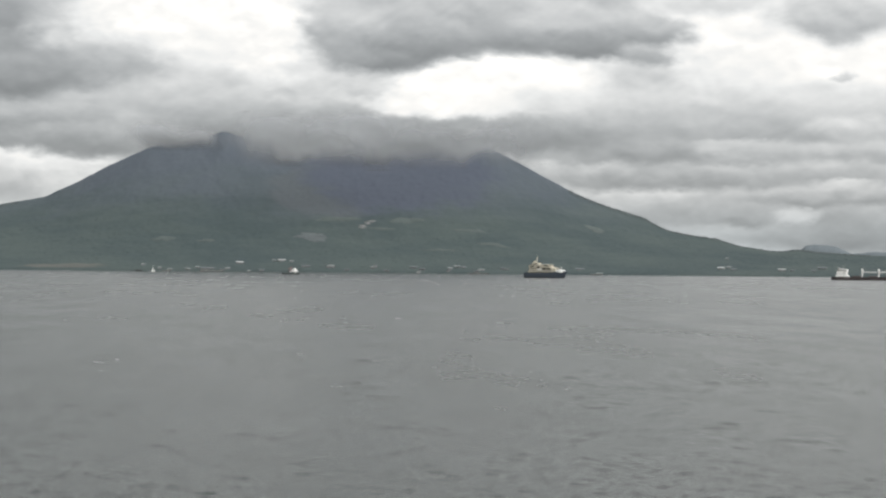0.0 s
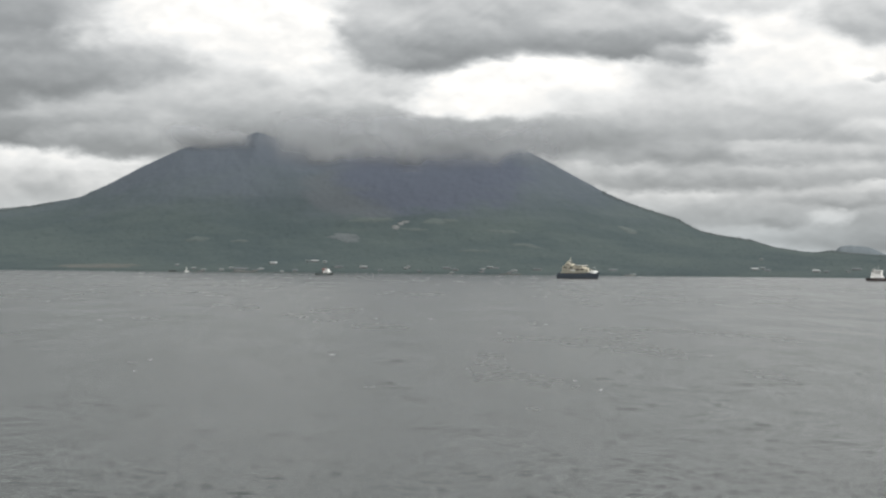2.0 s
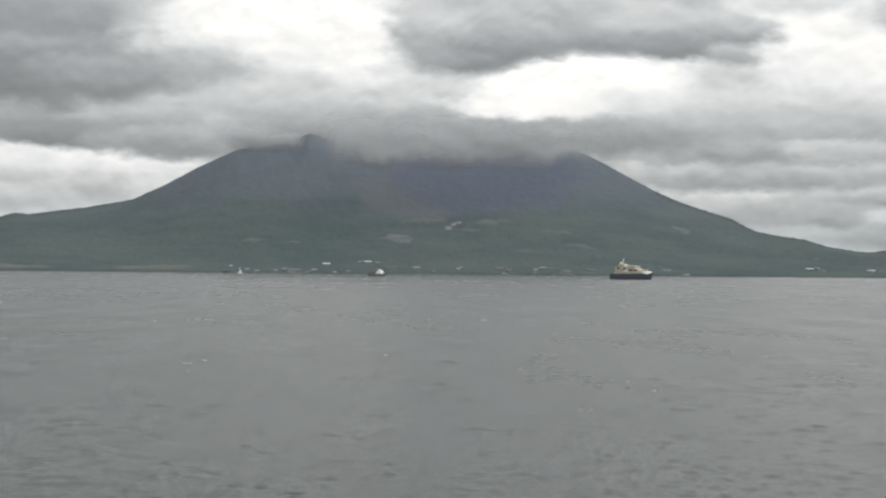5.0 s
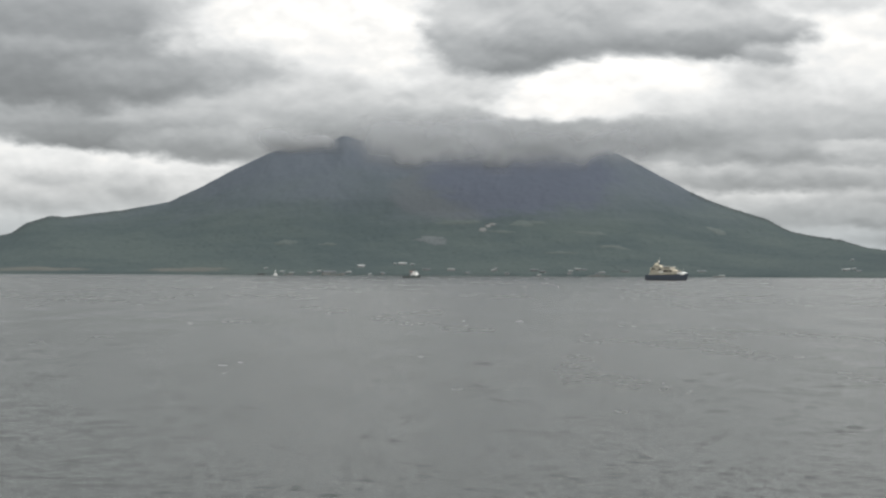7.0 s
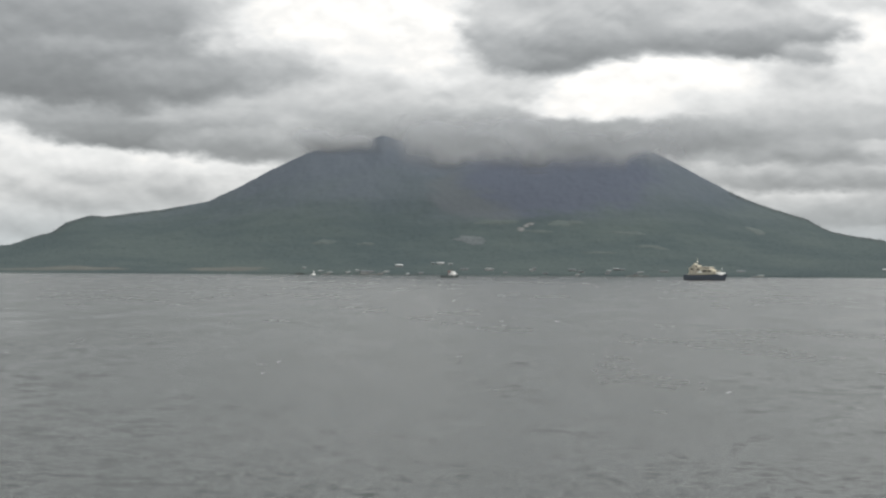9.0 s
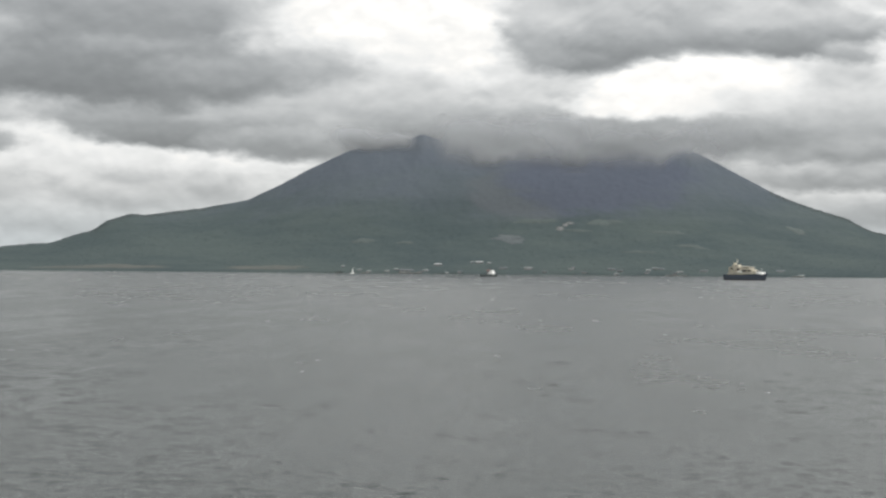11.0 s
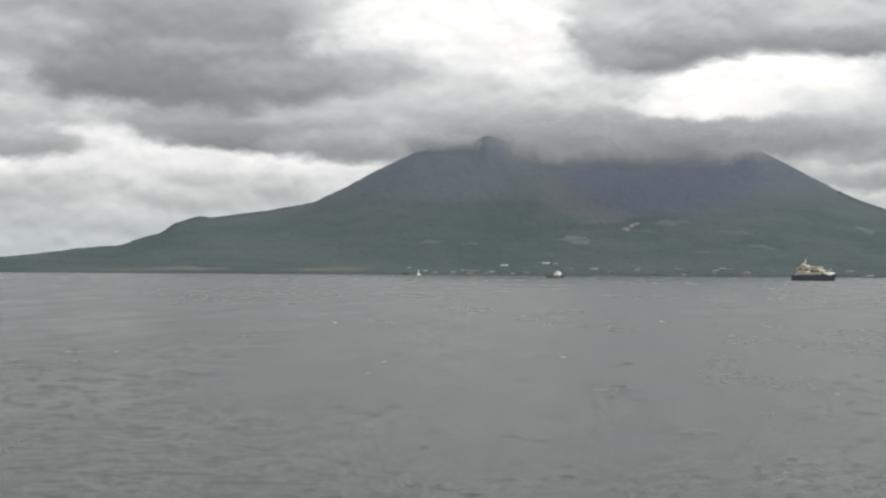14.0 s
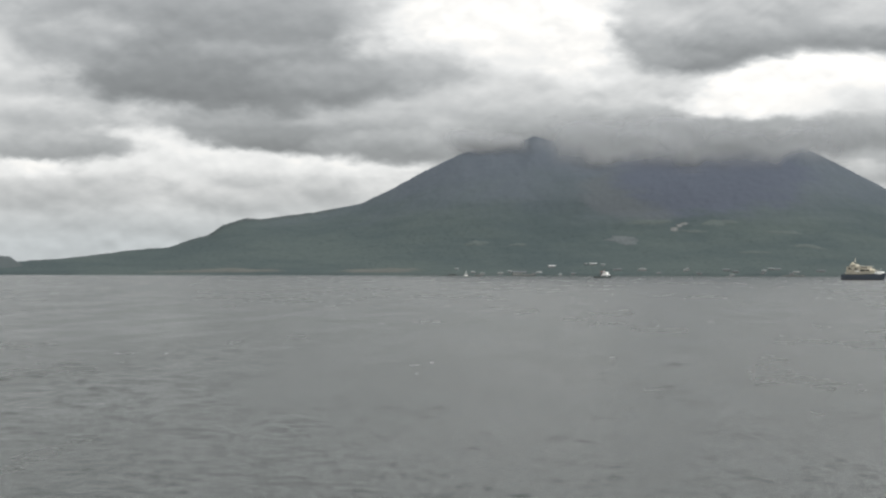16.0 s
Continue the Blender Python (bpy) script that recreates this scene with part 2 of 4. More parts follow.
def mountain_material(name, forest, forest_2, ash, ash_haze_from, ash_haze_to, dust, hollow):
    """Woods on the flanks, bare volcanic ash and rock above, tinted for aerial haze."""
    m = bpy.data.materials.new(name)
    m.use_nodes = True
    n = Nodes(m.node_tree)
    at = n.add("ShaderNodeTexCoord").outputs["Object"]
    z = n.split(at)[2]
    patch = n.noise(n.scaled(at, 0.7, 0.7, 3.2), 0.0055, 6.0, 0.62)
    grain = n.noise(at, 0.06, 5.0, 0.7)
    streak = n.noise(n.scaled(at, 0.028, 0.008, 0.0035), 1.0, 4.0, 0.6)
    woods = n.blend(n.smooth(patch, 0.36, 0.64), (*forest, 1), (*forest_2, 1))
    # blue-grey of the upper slopes: real ash plus distance haze put into the colour
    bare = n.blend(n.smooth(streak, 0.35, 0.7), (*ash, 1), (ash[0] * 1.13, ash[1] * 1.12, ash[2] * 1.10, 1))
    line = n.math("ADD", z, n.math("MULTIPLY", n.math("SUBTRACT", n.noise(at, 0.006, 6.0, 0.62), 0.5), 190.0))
    colour = n.blend(n.smooth(line, ash_haze_from, ash_haze_to), woods, bare)
    # a dusty fan and the dark violet hollow of the old crater wall beside it
    x = n.split(at)[0]
    bent = n.math("MULTIPLY", n.math("SUBTRACT", n.noise(at, 0.008, 5.0, 0.6), 0.5), 1.3)
    for cx, cz, hx, hz, tone in ((75.0, 185.0, 120.0, 75.0, dust), (255.0, 250.0, 230.0, 120.0, hollow)):
        u, v = n.math("DIVIDE", n.math("SUBTRACT", x, cx), hx), n.math("DIVIDE", n.math("SUBTRACT", z, cz), hz)
        r = n.math("ADD", n.math("SQRT", n.math("ADD", n.math("MULTIPLY", u, u), n.math("MULTIPLY", v, v))), bent)
        colour = n.blend(n.smooth(r, 1.1, 0.75), colour, (*tone, 1))
    shade = n.math("ADD", 0.93, n.math("MULTIPLY", grain, 0.24))
    bsdf = n.add("ShaderNodeBsdfPrincipled")
    n.put(bsdf.inputs["Base Color"], n.blend(1.0, colour, n.join(shade, shade, shade), "MULTIPLY"))
    bsdf.inputs["Roughness"].default_value = 0.95
    bsdf.inputs["Specular IOR Level"].default_value = 0.1
    b = n.add("ShaderNodeBump")
    b.inputs["Distance"].default_value = 1.0
    n.put(b.inputs["Height"], n.noise(at, 0.09, 5.0, 0.7))
    n.put(bsdf.inputs["Normal"], b.outputs[0])
    n.put(n.add("ShaderNodeOutputMaterial").inputs[0], bsdf.outputs[0])
    return m


def cloud_material():
    """Cloud that thins out in wisps towards its lower and upper rims and its ends, by the cloud's own box of -1 to 1."""
    m = bpy.data.materials.new("cloud_vapour")
    m.use_nodes = True
    n = Nodes(m.node_tree)
    coords = n.add("ShaderNodeTexCoord")
    box_at = n.split(n.scaled(coords.outputs["Generated"], 2.0, 2.0, 2.0))
    at = coords.outputs["Object"]
    x, z = n.math("SUBTRACT", box_at[0], 1.0), n.math("SUBTRACT", box_at[2], 1.0)
    wisp = n.math("SUBTRACT", n.noise(n.scaled(at, 0.014, 0.008, 0.014), 1.0, 3.0, 0.5), 0.5)
    drop = n.math("SUBTRACT", n.noise(n.scaled(at, 0.010, 0.004, 0.006), 1.0, 2.0, 0.5), 0.5)
    edge = n.math("ADD", n.math("ADD", z, n.math("MULTIPLY", wisp, 0.55)), n.math("MULTIPLY", drop, 1.7))
    alpha = n.math("MULTIPLY", n.smooth(edge, -0.95, -0.08), n.smooth(edge, 0.72, 0.0))
    alpha = n.math("MULTIPLY", alpha, n.math("MULTIPLY", n.smooth(z, -0.98, -0.62), n.smooth(z, 0.98, 0.65)))
    ends = n.math("ADD", n.math("ABSOLUTE", x), n.math("MULTIPLY", wisp, 0.5))
    alpha = n.math("MULTIPLY", alpha, n.smooth(ends, 0.90, 0.42))
    # scattering in vapour imitated: normals bent upward light the underside nearly as the top
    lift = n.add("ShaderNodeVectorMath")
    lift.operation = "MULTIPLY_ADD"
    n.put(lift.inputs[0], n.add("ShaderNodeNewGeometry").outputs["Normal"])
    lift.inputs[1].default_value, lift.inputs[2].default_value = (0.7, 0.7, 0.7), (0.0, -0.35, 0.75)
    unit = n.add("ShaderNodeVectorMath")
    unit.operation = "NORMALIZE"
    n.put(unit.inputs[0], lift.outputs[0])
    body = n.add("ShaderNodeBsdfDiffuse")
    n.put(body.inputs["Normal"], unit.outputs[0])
    body.inputs[0].default_value = (0.316, 0.331, 0.347, 1)
    glow = n.add("ShaderNodeBsdfTranslucent")
    glow.inputs[0].default_value = (0.335, 0.35, 0.365, 1)
    both = n.add("ShaderNodeMixShader")
    both.inputs[0].default_value = 0.12
    n.put(both.inputs[1], body.outputs[0]), n.put(both.inputs[2], glow.outputs[0])
    clear = n.add("ShaderNodeBsdfTransparent")
    mixed = n.add("ShaderNodeMixShader")
    n.put(mixed.inputs[0], n.math("MULTIPLY", alpha, 0.985))
    n.put(mixed.inputs[1], clear.outputs[0]), n.put(mixed.inputs[2], both.outputs[0])
    n.put(n.add("ShaderNodeOutputMaterial").inputs[0], mixed.outputs[0])
    return m


SEA = sea_material()
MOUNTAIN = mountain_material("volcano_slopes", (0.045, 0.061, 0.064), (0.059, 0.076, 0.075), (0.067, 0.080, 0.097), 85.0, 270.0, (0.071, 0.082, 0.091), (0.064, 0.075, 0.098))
# haze over the far shore is painted in as paler, bluer base colours
HAZED_LAND = mountain_material("hazed_far_hill", (0.110, 0.130, 0.143), (0.117, 0.137, 0.150), (0.160, 0.178, 0.192), 500.0, 700.0, (0.160, 0.178, 0.192), (0.160, 0.178, 0.192))
# headland base colours lightened to stand in for haze at its distance
HEADLAND = mountain_material("hazed_headland_slopes", (0.062, 0.074, 0.078), (0.068, 0.080, 0.084), (0.07, 0.08, 0.085), 500.0, 700.0, (0.07, 0.08, 0.085), (0.07, 0.08, 0.085))
WOODS = material("woodland_canopy", (0.0505, 0.064, 0.066), 0.95, vary=0.16, scale=0.008, per_island=0.05)
SHORE_ROCK = material("dark_lava_rock", (0.036, 0.040, 0.040), 0.95, vary=0.3, scale=0.05, per_island=0.4)
SCAR = material("bare_pale_earth", (0.125, 0.130, 0.130), 0.95, vary=0.3, scale=0.03, bump=1.0, bump_scale=0.2)
FIELD = material("pale_grass_field", (0.054, 0.071, 0.069), 0.95, vary=0.25, scale=0.02, bump=0.6, bump_scale=0.2)
ASH_FIELD = material("grey_ash_field", (0.068, 0.081, 0.086), 0.95, vary=0.25, scale=0.02, bump=0.6, bump_scale=0.2)
LAVA_FLAT = material("pale_lava_flat", (0.066, 0.071, 0.065), 0.95, vary=0.3, scale=0.02, bump=0.8, bump_scale=0.2)
CLOUD = cloud_material()
HULL_NAVY = material("navy_hull_paint", (0.055, 0.068, 0.088), 0.45, vary=0.25, scale=0.15, bump=0.03, bump_scale=0.6)
HULL_TEAL = material("grey_green_hull_paint", (0.10, 0.12, 0.12), 0.45, vary=0.25, scale=0.15, bump=0.03, bump_scale=0.6)
HULL_RED = material("oxide_hull_paint", (0.042, 0.032, 0.032), 0.6, vary=0.35, scale=0.1, bump=0.03, bump_scale=0.6)
BOOT = material("boot_topping", (0.030, 0.026, 0.026), 0.6, vary=0.3, scale=0.2)
CREAM = material("cream_ship_paint", (0.54, 0.50, 0.40), 0.5, vary=0.14, scale=0.25)
SHIP_WHITE = material("white_ship_paint", (0.84, 0.84, 0.82), 0.45, vary=0.12, scale=0.25)
DECK = material("grey_green_deck", (0.16, 0.18, 0.17), 0.8, vary=0.2, scale=0.3)
GLASS_DARK = material("dark_window_glass", (0.02, 0.024, 0.028), 0.12, vary=0.1)
STEEL = material("weathered_steel", (0.30, 0.30, 0.29), 0.55, 0.3, vary=0.2)
RED_PAINT = material("faded_red_paint", (0.22, 0.10, 0.09), 0.6, vary=0.2)
HATCH = material("brown_hatch_paint", (0.075, 0.058, 0.054), 0.7, vary=0.25, scale=0.3)
SAIL = material("white_sailcloth", (0.80, 0.80, 0.78), 0.8, vary=0.06)
HOUSE_WALL = material("pale_rendered_wall", (0.17, 0.18, 0.18), 0.85, vary=0.2, scale=0.3, per_object=0.3)
ROOF_WHITE = material("pale_metal_roof", (0.40, 0.42, 0.42), 0.6, vary=0.2, scale=0.2, per_object=0.3)
ROOF_PALE = material("dull_metal_roof", (0.20, 0.22, 0.22), 0.7, vary=0.2, scale=0.2, per_object=0.4)
ROOF_GREY = material("grey_tile_roof", (0.115, 0.13, 0.14), 0.8, vary=0.25, scale=0.4, per_object=0.4)
CONCRETE = material("weathered_concrete", (0.17, 0.18, 0.17), 0.9, vary=0.25, scale=0.2)


# ---------------------------------------------------------------- mesh helpers
def mesh_object(name, verts, faces, mat, parent=None, smooth=True):
    me = bpy.data.meshes.new(name)
    verts, faces = np.asarray(verts, np.float32), np.asarray(faces, np.int32)
    k = faces.shape[1]
    me.vertices.add(len(verts))
    me.vertices.foreach_set("co", verts.ravel())
    me.loops.add(faces.size)
    me.loops.foreach_set("vertex_index", faces.ravel())
    me.polygons.add(len(faces))
    me.polygons.foreach_set("loop_start", np.arange(0, faces.size, k, dtype=np.int32))
    me.polygons.foreach_set("use_smooth", np.full(len(faces), smooth))
    me.update(calc_edges=True)
    me.materials.append(mat)
    ob = new(name, me)
    ob.parent = parent
    return ob


def part(name, bm, mat, parent, label=""):
    me = bpy.data.meshes.new(name)
    bmesh.ops.recalc_face_normals(bm, faces=bm.faces)
    bm.to_mesh(me)
    bm.free()
    me.materials.append(mat)
    ob = new(name, me)
    ob.parent = parent
    return tagged(ob, label)


def box(x0, x1, y0, y1, z0, z1, bevel=0.0, bm=None, taper=1.0):
    bm = bm or bmesh.new()
    made = bmesh.ops.create_cube(bm, size=1.0)["verts"]
    for v in made:
        k = taper if v.co.z > 0 else 1.0
        v.co = ((x0 + x1) / 2 + v.co.x * (x1 - x0) * k, (y0 + y1) / 2 + v.co.y * (y1 - y0) * k, (z0 + z1) / 2 + v.co.z * (z1 - z0))
    if bevel:
        edges = list({e for v in made for e in v.link_edges})
        bmesh.ops.bevel(bm, geom=edges, offset=bevel, segments=2, affect="EDGES", profile=0.5)
    return bm


def rod(a, b, r0, r1=None, bm=None, sides=10):
    bm = bm or bmesh.new()
    a, b = Vector(a), Vector(b)
    turn = (b - a).to_track_quat("Z", "Y").to_matrix().to_4x4()
    bmesh.ops.create_cone(bm, cap_ends=True, segments=sides, radius1=r0, radius2=r0 if r1 is None else r1, depth=(b - a).length, matrix=Matrix.Translation((a + b) / 2) @ turn)
    return bm


def lattice(ix, iy, iz, seed):
    h = (ix * 374761393 + iy * 668265263 + iz * 2147483647 + seed * 974711) & 0xFFFFFFFF
    h = ((h ^ (h >> 13)) * 1274126177) & 0xFFFFFFFF
    return ((h ^ (h >> 16)) & 0xFFFF) / 65535.0


def value_noise(x, y, seed=0):
    x, y = np.asarray(x, float), np.asarray(y, float)
    ix, iy = np.floor(x).astype(np.int64), np.floor(y).astype(np.int64)
    fx, fy = x - ix, y - iy
    fx, fy = fx * fx * (3 - 2 * fx), fy * fy * (3 - 2 * fy)
    a, b = lattice(ix, iy, 0 * ix, seed), lattice(ix + 1, iy, 0 * ix, seed)
    c, d = lattice(ix, iy + 1, 0 * ix, seed), lattice(ix + 1, iy + 1, 0 * ix, seed)
    return (a + (b - a) * fx) * (1 - fy) + (c + (d - c) * fx) * fy


def fbm(x, y, octaves=5, seed=0, gain=0.5):
    total, amp, norm = 0.0, 1.0, 0.0
    for k in range(octaves):
        total = total + amp * value_noise(x * 2 ** k, y * 2 ** k, seed + k)
        norm += amp
        amp *= gain
    return total / norm * 2 - 1


def grid_faces(rows, cols):
    i = np.arange(rows * cols).reshape(rows, cols)
    return np.stack([i[:-1, :-1].ravel(), i[:-1, 1:].ravel(), i[1:, 1:].ravel(), i[1:, :-1].ravel()], 1)


def place(bearing, distance, z=0.0):
    a = radians(bearing)
    return Vector((distance * math.sin(a), distance * math.cos(a), z))


# ---------------------------------------------------------------- sea
def make_sea():
    fine = np.linspace(-21.5, 21.5, 1200)
    wide = np.linspace(21.5, 338.5, 80)[1:]
    az = np.radians(np.concatenate([fine, wide]))
    # rows lie closer together near the viewpoint, where single wavelets show
    r = np.concatenate([[0.0, 30.0, 60.0], 1 / np.linspace(1 / 86.0, 1 / 3200.0, 560), np.linspace(3300, 4950, 8)])
    R, A = np.meshgrid(r, az, indexing="ij")
    x, y = R * np.sin(A), R * np.cos(A)
    gust = np.clip(0.8 + 0.6 * fbm(x / 30.0, y / 70.0, 3, 61), 0.45, 1.15)
    z = 0.03 * fbm(x / 11.0, y / 7.0, 3, 3) + 0.012 * gust * fbm(x / 1.6, y / 0.9, 2, 5)
    z *= np.clip(R / 60, 0, 1) * np.clip((1100 - R) / 800, 0, 1)
    # short steep crests of many sizes scattered over the water, each size as far out as it can be told apart
    rng = np.random.default_rng(19)
    fine_az = np.radians(fine)
    for k in range(10):
        length = 0.30 * 1.4 ** k
        near, far = max(86.0, 110 * length), min(380 * length, 1400.0)
        if far <= near:
            continue
        count = int(0.0032 * 2360 * 37700 * (1 / near - 1 / far))
        rr, aa = 1 / rng.uniform(1 / far, 1 / near, count), rng.uniform(fine_az[0], fine_az[-1], count)
        high, slant = np.clip((520 - rr) / 330, 0.06, 1) * np.minimum(0.066 * length * (1 + rr / 250), 0.00078 * rr) * rng.uniform(0.35, 1.2, count), rng.uniform(-0.3, 0.3, count)
        wide, deep = 0.54 * length * rng.uniform(0.5, 1.9, count), np.maximum(0.24 * length * rng.uniform(0.8, 1.2, count), 2.2e-5 * rr ** 2)
        for i in range(count):
            c0, c1 = np.searchsorted(fine_az, (aa[i] - 2.4 * wide[i] / rr[i], aa[i] + 2.4 * wide[i] / rr[i]))
            r0, r1 = np.searchsorted(r, (rr[i] - 2.4 * deep[i], rr[i] + 2.4 * deep[i]))
            if c1 <= c0 or r1 <= r0:
                continue
            u = (fine_az[c0:c1] - aa[i]) * rr[i]
            v = (r[r0:r1, None] - rr[i] - slant[i] * u[None]) / deep[i]
            z[r0:r1, c0:c1] += gust[r0, c0] * high[i] * np.exp(-(u / wide[i])[None] ** 2 - v ** 2)
    ob = mesh_object("sea", np.stack([x, y, z], -1).reshape(-1, 3), grid_faces(len(r), len(az)), SEA)
    tagged(ob, "calm grey-green sea with small wind ripples", "sea", kind="structure")


make_sea()

# ---------------------------------------------------------------- the volcano
# the ridge line: bearing and rise above the eye (degrees)
NORTH_FLANK = [(-24, -0.25), (-21.5, 0.0), (-18.2, 0.21), (-17.3, 0.26), (-15.6, 0.46), (-15.2, 0.54), (-13.8, 0.65), (-13.0, 0.94),
               (-12.55, 1.05), (-12.1, 1.37), (-11.35, 1.6), (-10.9, 1.56), (-9.1, 1.81), (-7.68, 2.09), (-6.58, 2.62), (-5.67, 3.13), (-4.4, 3.73)]
SUMMIT = [(-3.7, 3.86), (-2.75, 4.0), (-2.12, 4.27), (-1.6, 4.12), (-0.6, 4.0), (1.5, 4.02), (3.5, 4.0), (5.2, 3.98)]
SOUTH_FLANK = [(6.5, 3.79), (7.15, 3.49), (7.88, 3.09), (9.24, 2.37), (9.97, 2.07), (11.42, 1.61), (12.1, 1.24),
               (12.6, 1.12), (13.75, 0.95), (14.46, 0.72), (15.6, 0.56), (16.3, 0.63), (16.9, 0.55), (17.8, 0.49), (20, 0.4), (22.5, 0.1), (24.5, -0.25)]
RIDGE = np.array(NORTH_FLANK + SUMMIT + SOUTH_FLANK, float)


def ridge_rise(az):
    fine = np.linspace(-25, 25, 2001)
    e = np.interp(fine, RIDGE[:, 0], RIDGE[:, 1])
    k = np.hanning(13)
    e = np.convolve(np.pad(e, 6, mode="edge"), k / k.sum(), mode="valid")
    return np.interp(az, fine, e)


def mean_shore(az):
    return 3440 - 60 * np.cos(np.radians((az - 6) * 9)) + 260 * np.clip((np.abs(az) - 17) / 8, 0, 1) ** 2


def coves(az):
    return 16 * fbm(az * 1.7, az * 0 + 3.3, 4, 5)


def ridge_distance(az):
    return mean_shore(az) + 60 + 980 * np.clip(1 - (np.abs(az - 1) / 26) ** 2, 0.12, 1)


def ground(az, s):
    """Distance and height of the land at a bearing; s runs from the shore (0) over the ridge (1) to the back shore (1.35)."""
    rs, rr = mean_shore(az), ridge_distance(az)
    dist = rs + s * (rr - rs) + coves(az) * np.clip(1 - s * 5, 0, 1) ** 2
    # the flanks below the crest are smoother than the crest itself
    calm = sum(ridge_rise(az + d) for d in (-1.5, -1.1, -0.7, -0.3, 0.3, 0.7, 1.1, 1.5)) / 8
    w = np.clip((s - 0.55) / 0.45, 0, 1) ** 1.5
    crest = np.maximum(EYE + rr * np.tan(np.radians(w * ridge_rise(az) + (1 - w) * calm)), 0.5)
    # gullies run down from the summit
    swirl = az * (0.55 + 0.3 * (1 - s)) + 1.2 * fbm(az * 0.4, s * 2.0, 3, 21)
    gully = fbm(swirl * 1.3, s * 1.6 + 5, 4, 31)
    front = np.clip(s, 0, 1)
    rise = 0.12 * front ** 0.8 + 0.88 * front ** 1.5
    rough = np.clip(front * (1.0 - front) * 4, 0, 1)
    rise = rise * (1 + 0.03 * gully * rough * (1 - 0.9 * front)) + 0.008 * rough * fbm(az * 2.5, s * 14, 4, 41)
    back = np.clip((s - 1) / 0.35, 0, 1)
    z = crest * rise * (1 - back ** 1.3) + 2.2 * np.clip(s * 60, 0, 1) - 3.0 * np.clip(1 - s * 90, 0, 1) - 4.0 * (back > 0.99)
    z = z + 1.3 * fbm(az * 14, s * 50, 3, 51) * np.clip(s * 8, 0, 1)
    return dist, z


def on_slope(bearing, rise):
    """The point of the slope that shows at a bearing and a rise above the eye."""
    s = np.linspace(0, 1, 1500)
    dist, z = ground(np.full_like(s, bearing), s)
    seen = np.degrees(np.arctan2(z - EYE, dist))
    i = int(np.argmax(seen >= rise)) if (seen >= rise).any() else len(s) - 1
    return place(bearing, dist[i], z[i]), float(s[i])


def make_mountain():
    az = np.linspace(-24.4, 24.4, 760)
    s = np.concatenate([np.linspace(0, 1, 240), np.linspace(1, 1.35, 40)[1:]])
    S, A = np.meshgrid(s, az, indexing="ij")
    dist, z = ground(A, S)
    a = np.radians(A)
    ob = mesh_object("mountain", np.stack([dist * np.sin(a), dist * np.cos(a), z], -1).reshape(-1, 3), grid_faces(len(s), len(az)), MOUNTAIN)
    tagged(ob, "broad wooded volcano, bare grey ash slopes tinted for haze, its summit in cloud", "mountain", kind="structure")


make_mountain()


def ridge_land(name, az0, az1, distance, depth, rises, mat, label):
    """A far landform: a smooth ridge between two bearings with its rises spread evenly along it."""
    az = np.linspace(az0, az1, 160)
    e = np.interp(np.linspace(0, 1, 160), np.linspace(0, 1, len(rises)), rises)
    t = np.linspace(-1, 1, 40)
    T, A = np.meshgrid(t, az, indexing="ij")
    E = np.broadcast_to(e, A.shape)
    top = np.maximum(EYE + distance * np.tan(np.radians(E)), 0)
    dist = distance + T * depth
    z = top * (1 - np.abs(T) ** 2.2) + 1.5 * fbm(A * 10, T * 6, 4, 77) * (1 - T ** 2) - 1.0
    a = np.radians(A)
    ob = mesh_object(name, np.stack([dist * np.sin(a), dist * np.cos(a), z], -1).reshape(-1, 3), grid_faces(len(t), len(az)), mat)
    tagged(ob, label, "hill", kind="structure")


ridge_land("far_mesa", 15.9, 18.3, 4760, 110, [0.2, 0.5, 0.80, 0.83, 0.82, 0.79, 0.66, 0.52, 0.2], HAZED_LAND, "flat-topped hill, distance haze put in as pale blue-grey")
ridge_land("far_ridge", 16.6, 24.5, 4840, 60, [0.1, 0.5, 0.62, 0.60, 0.66, 0.7, 0.6, 0.4, 0.1], HAZED_LAND, "long ridge across the bay, coloured pale for haze")
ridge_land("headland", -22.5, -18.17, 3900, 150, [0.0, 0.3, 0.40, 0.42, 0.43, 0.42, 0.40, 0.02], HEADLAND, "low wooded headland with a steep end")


# ---------------------------------------------------------------- cloud on the summit
def make_cloud(bearing, rise, distance, half_x, half_y, half_z, seed):
    u = np.linspace(0.40 * np.pi, 1.60 * np.pi, 96)
    v = np.linspace(-1, 1, 120)
    V, U = np.meshgrid(v, u, indexing="ij")
    thick = np.sqrt(np.clip(1 - np.abs(V) ** 3, 0, 1))
    x, y, z = half_x * V, half_y * thick * np.cos(U), half_z * thick * np.sin(U)
    puff = 1 + 0.13 * fbm(x / 150 + y / 90 + seed, z / 70 + y / 120, 3, seed) * thick
    ob = mesh_object("summit_cloud", np.stack([x, y * puff, z * puff], -1).reshape(-1, 3), grid_faces(120, 96), CLOUD)
    ob.matrix_world = Matrix.Translation(place(bearing, distance, EYE + distance * math.tan(radians(rise)))) @ pose(0, 0, 0, 0, 0, -bearing)
    tagged(ob, "ragged grey cloud wrapped round the summit", "cloud", "clouds round the summit")


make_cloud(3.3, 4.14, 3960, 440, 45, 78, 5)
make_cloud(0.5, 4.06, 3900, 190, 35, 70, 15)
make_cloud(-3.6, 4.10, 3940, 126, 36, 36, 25)


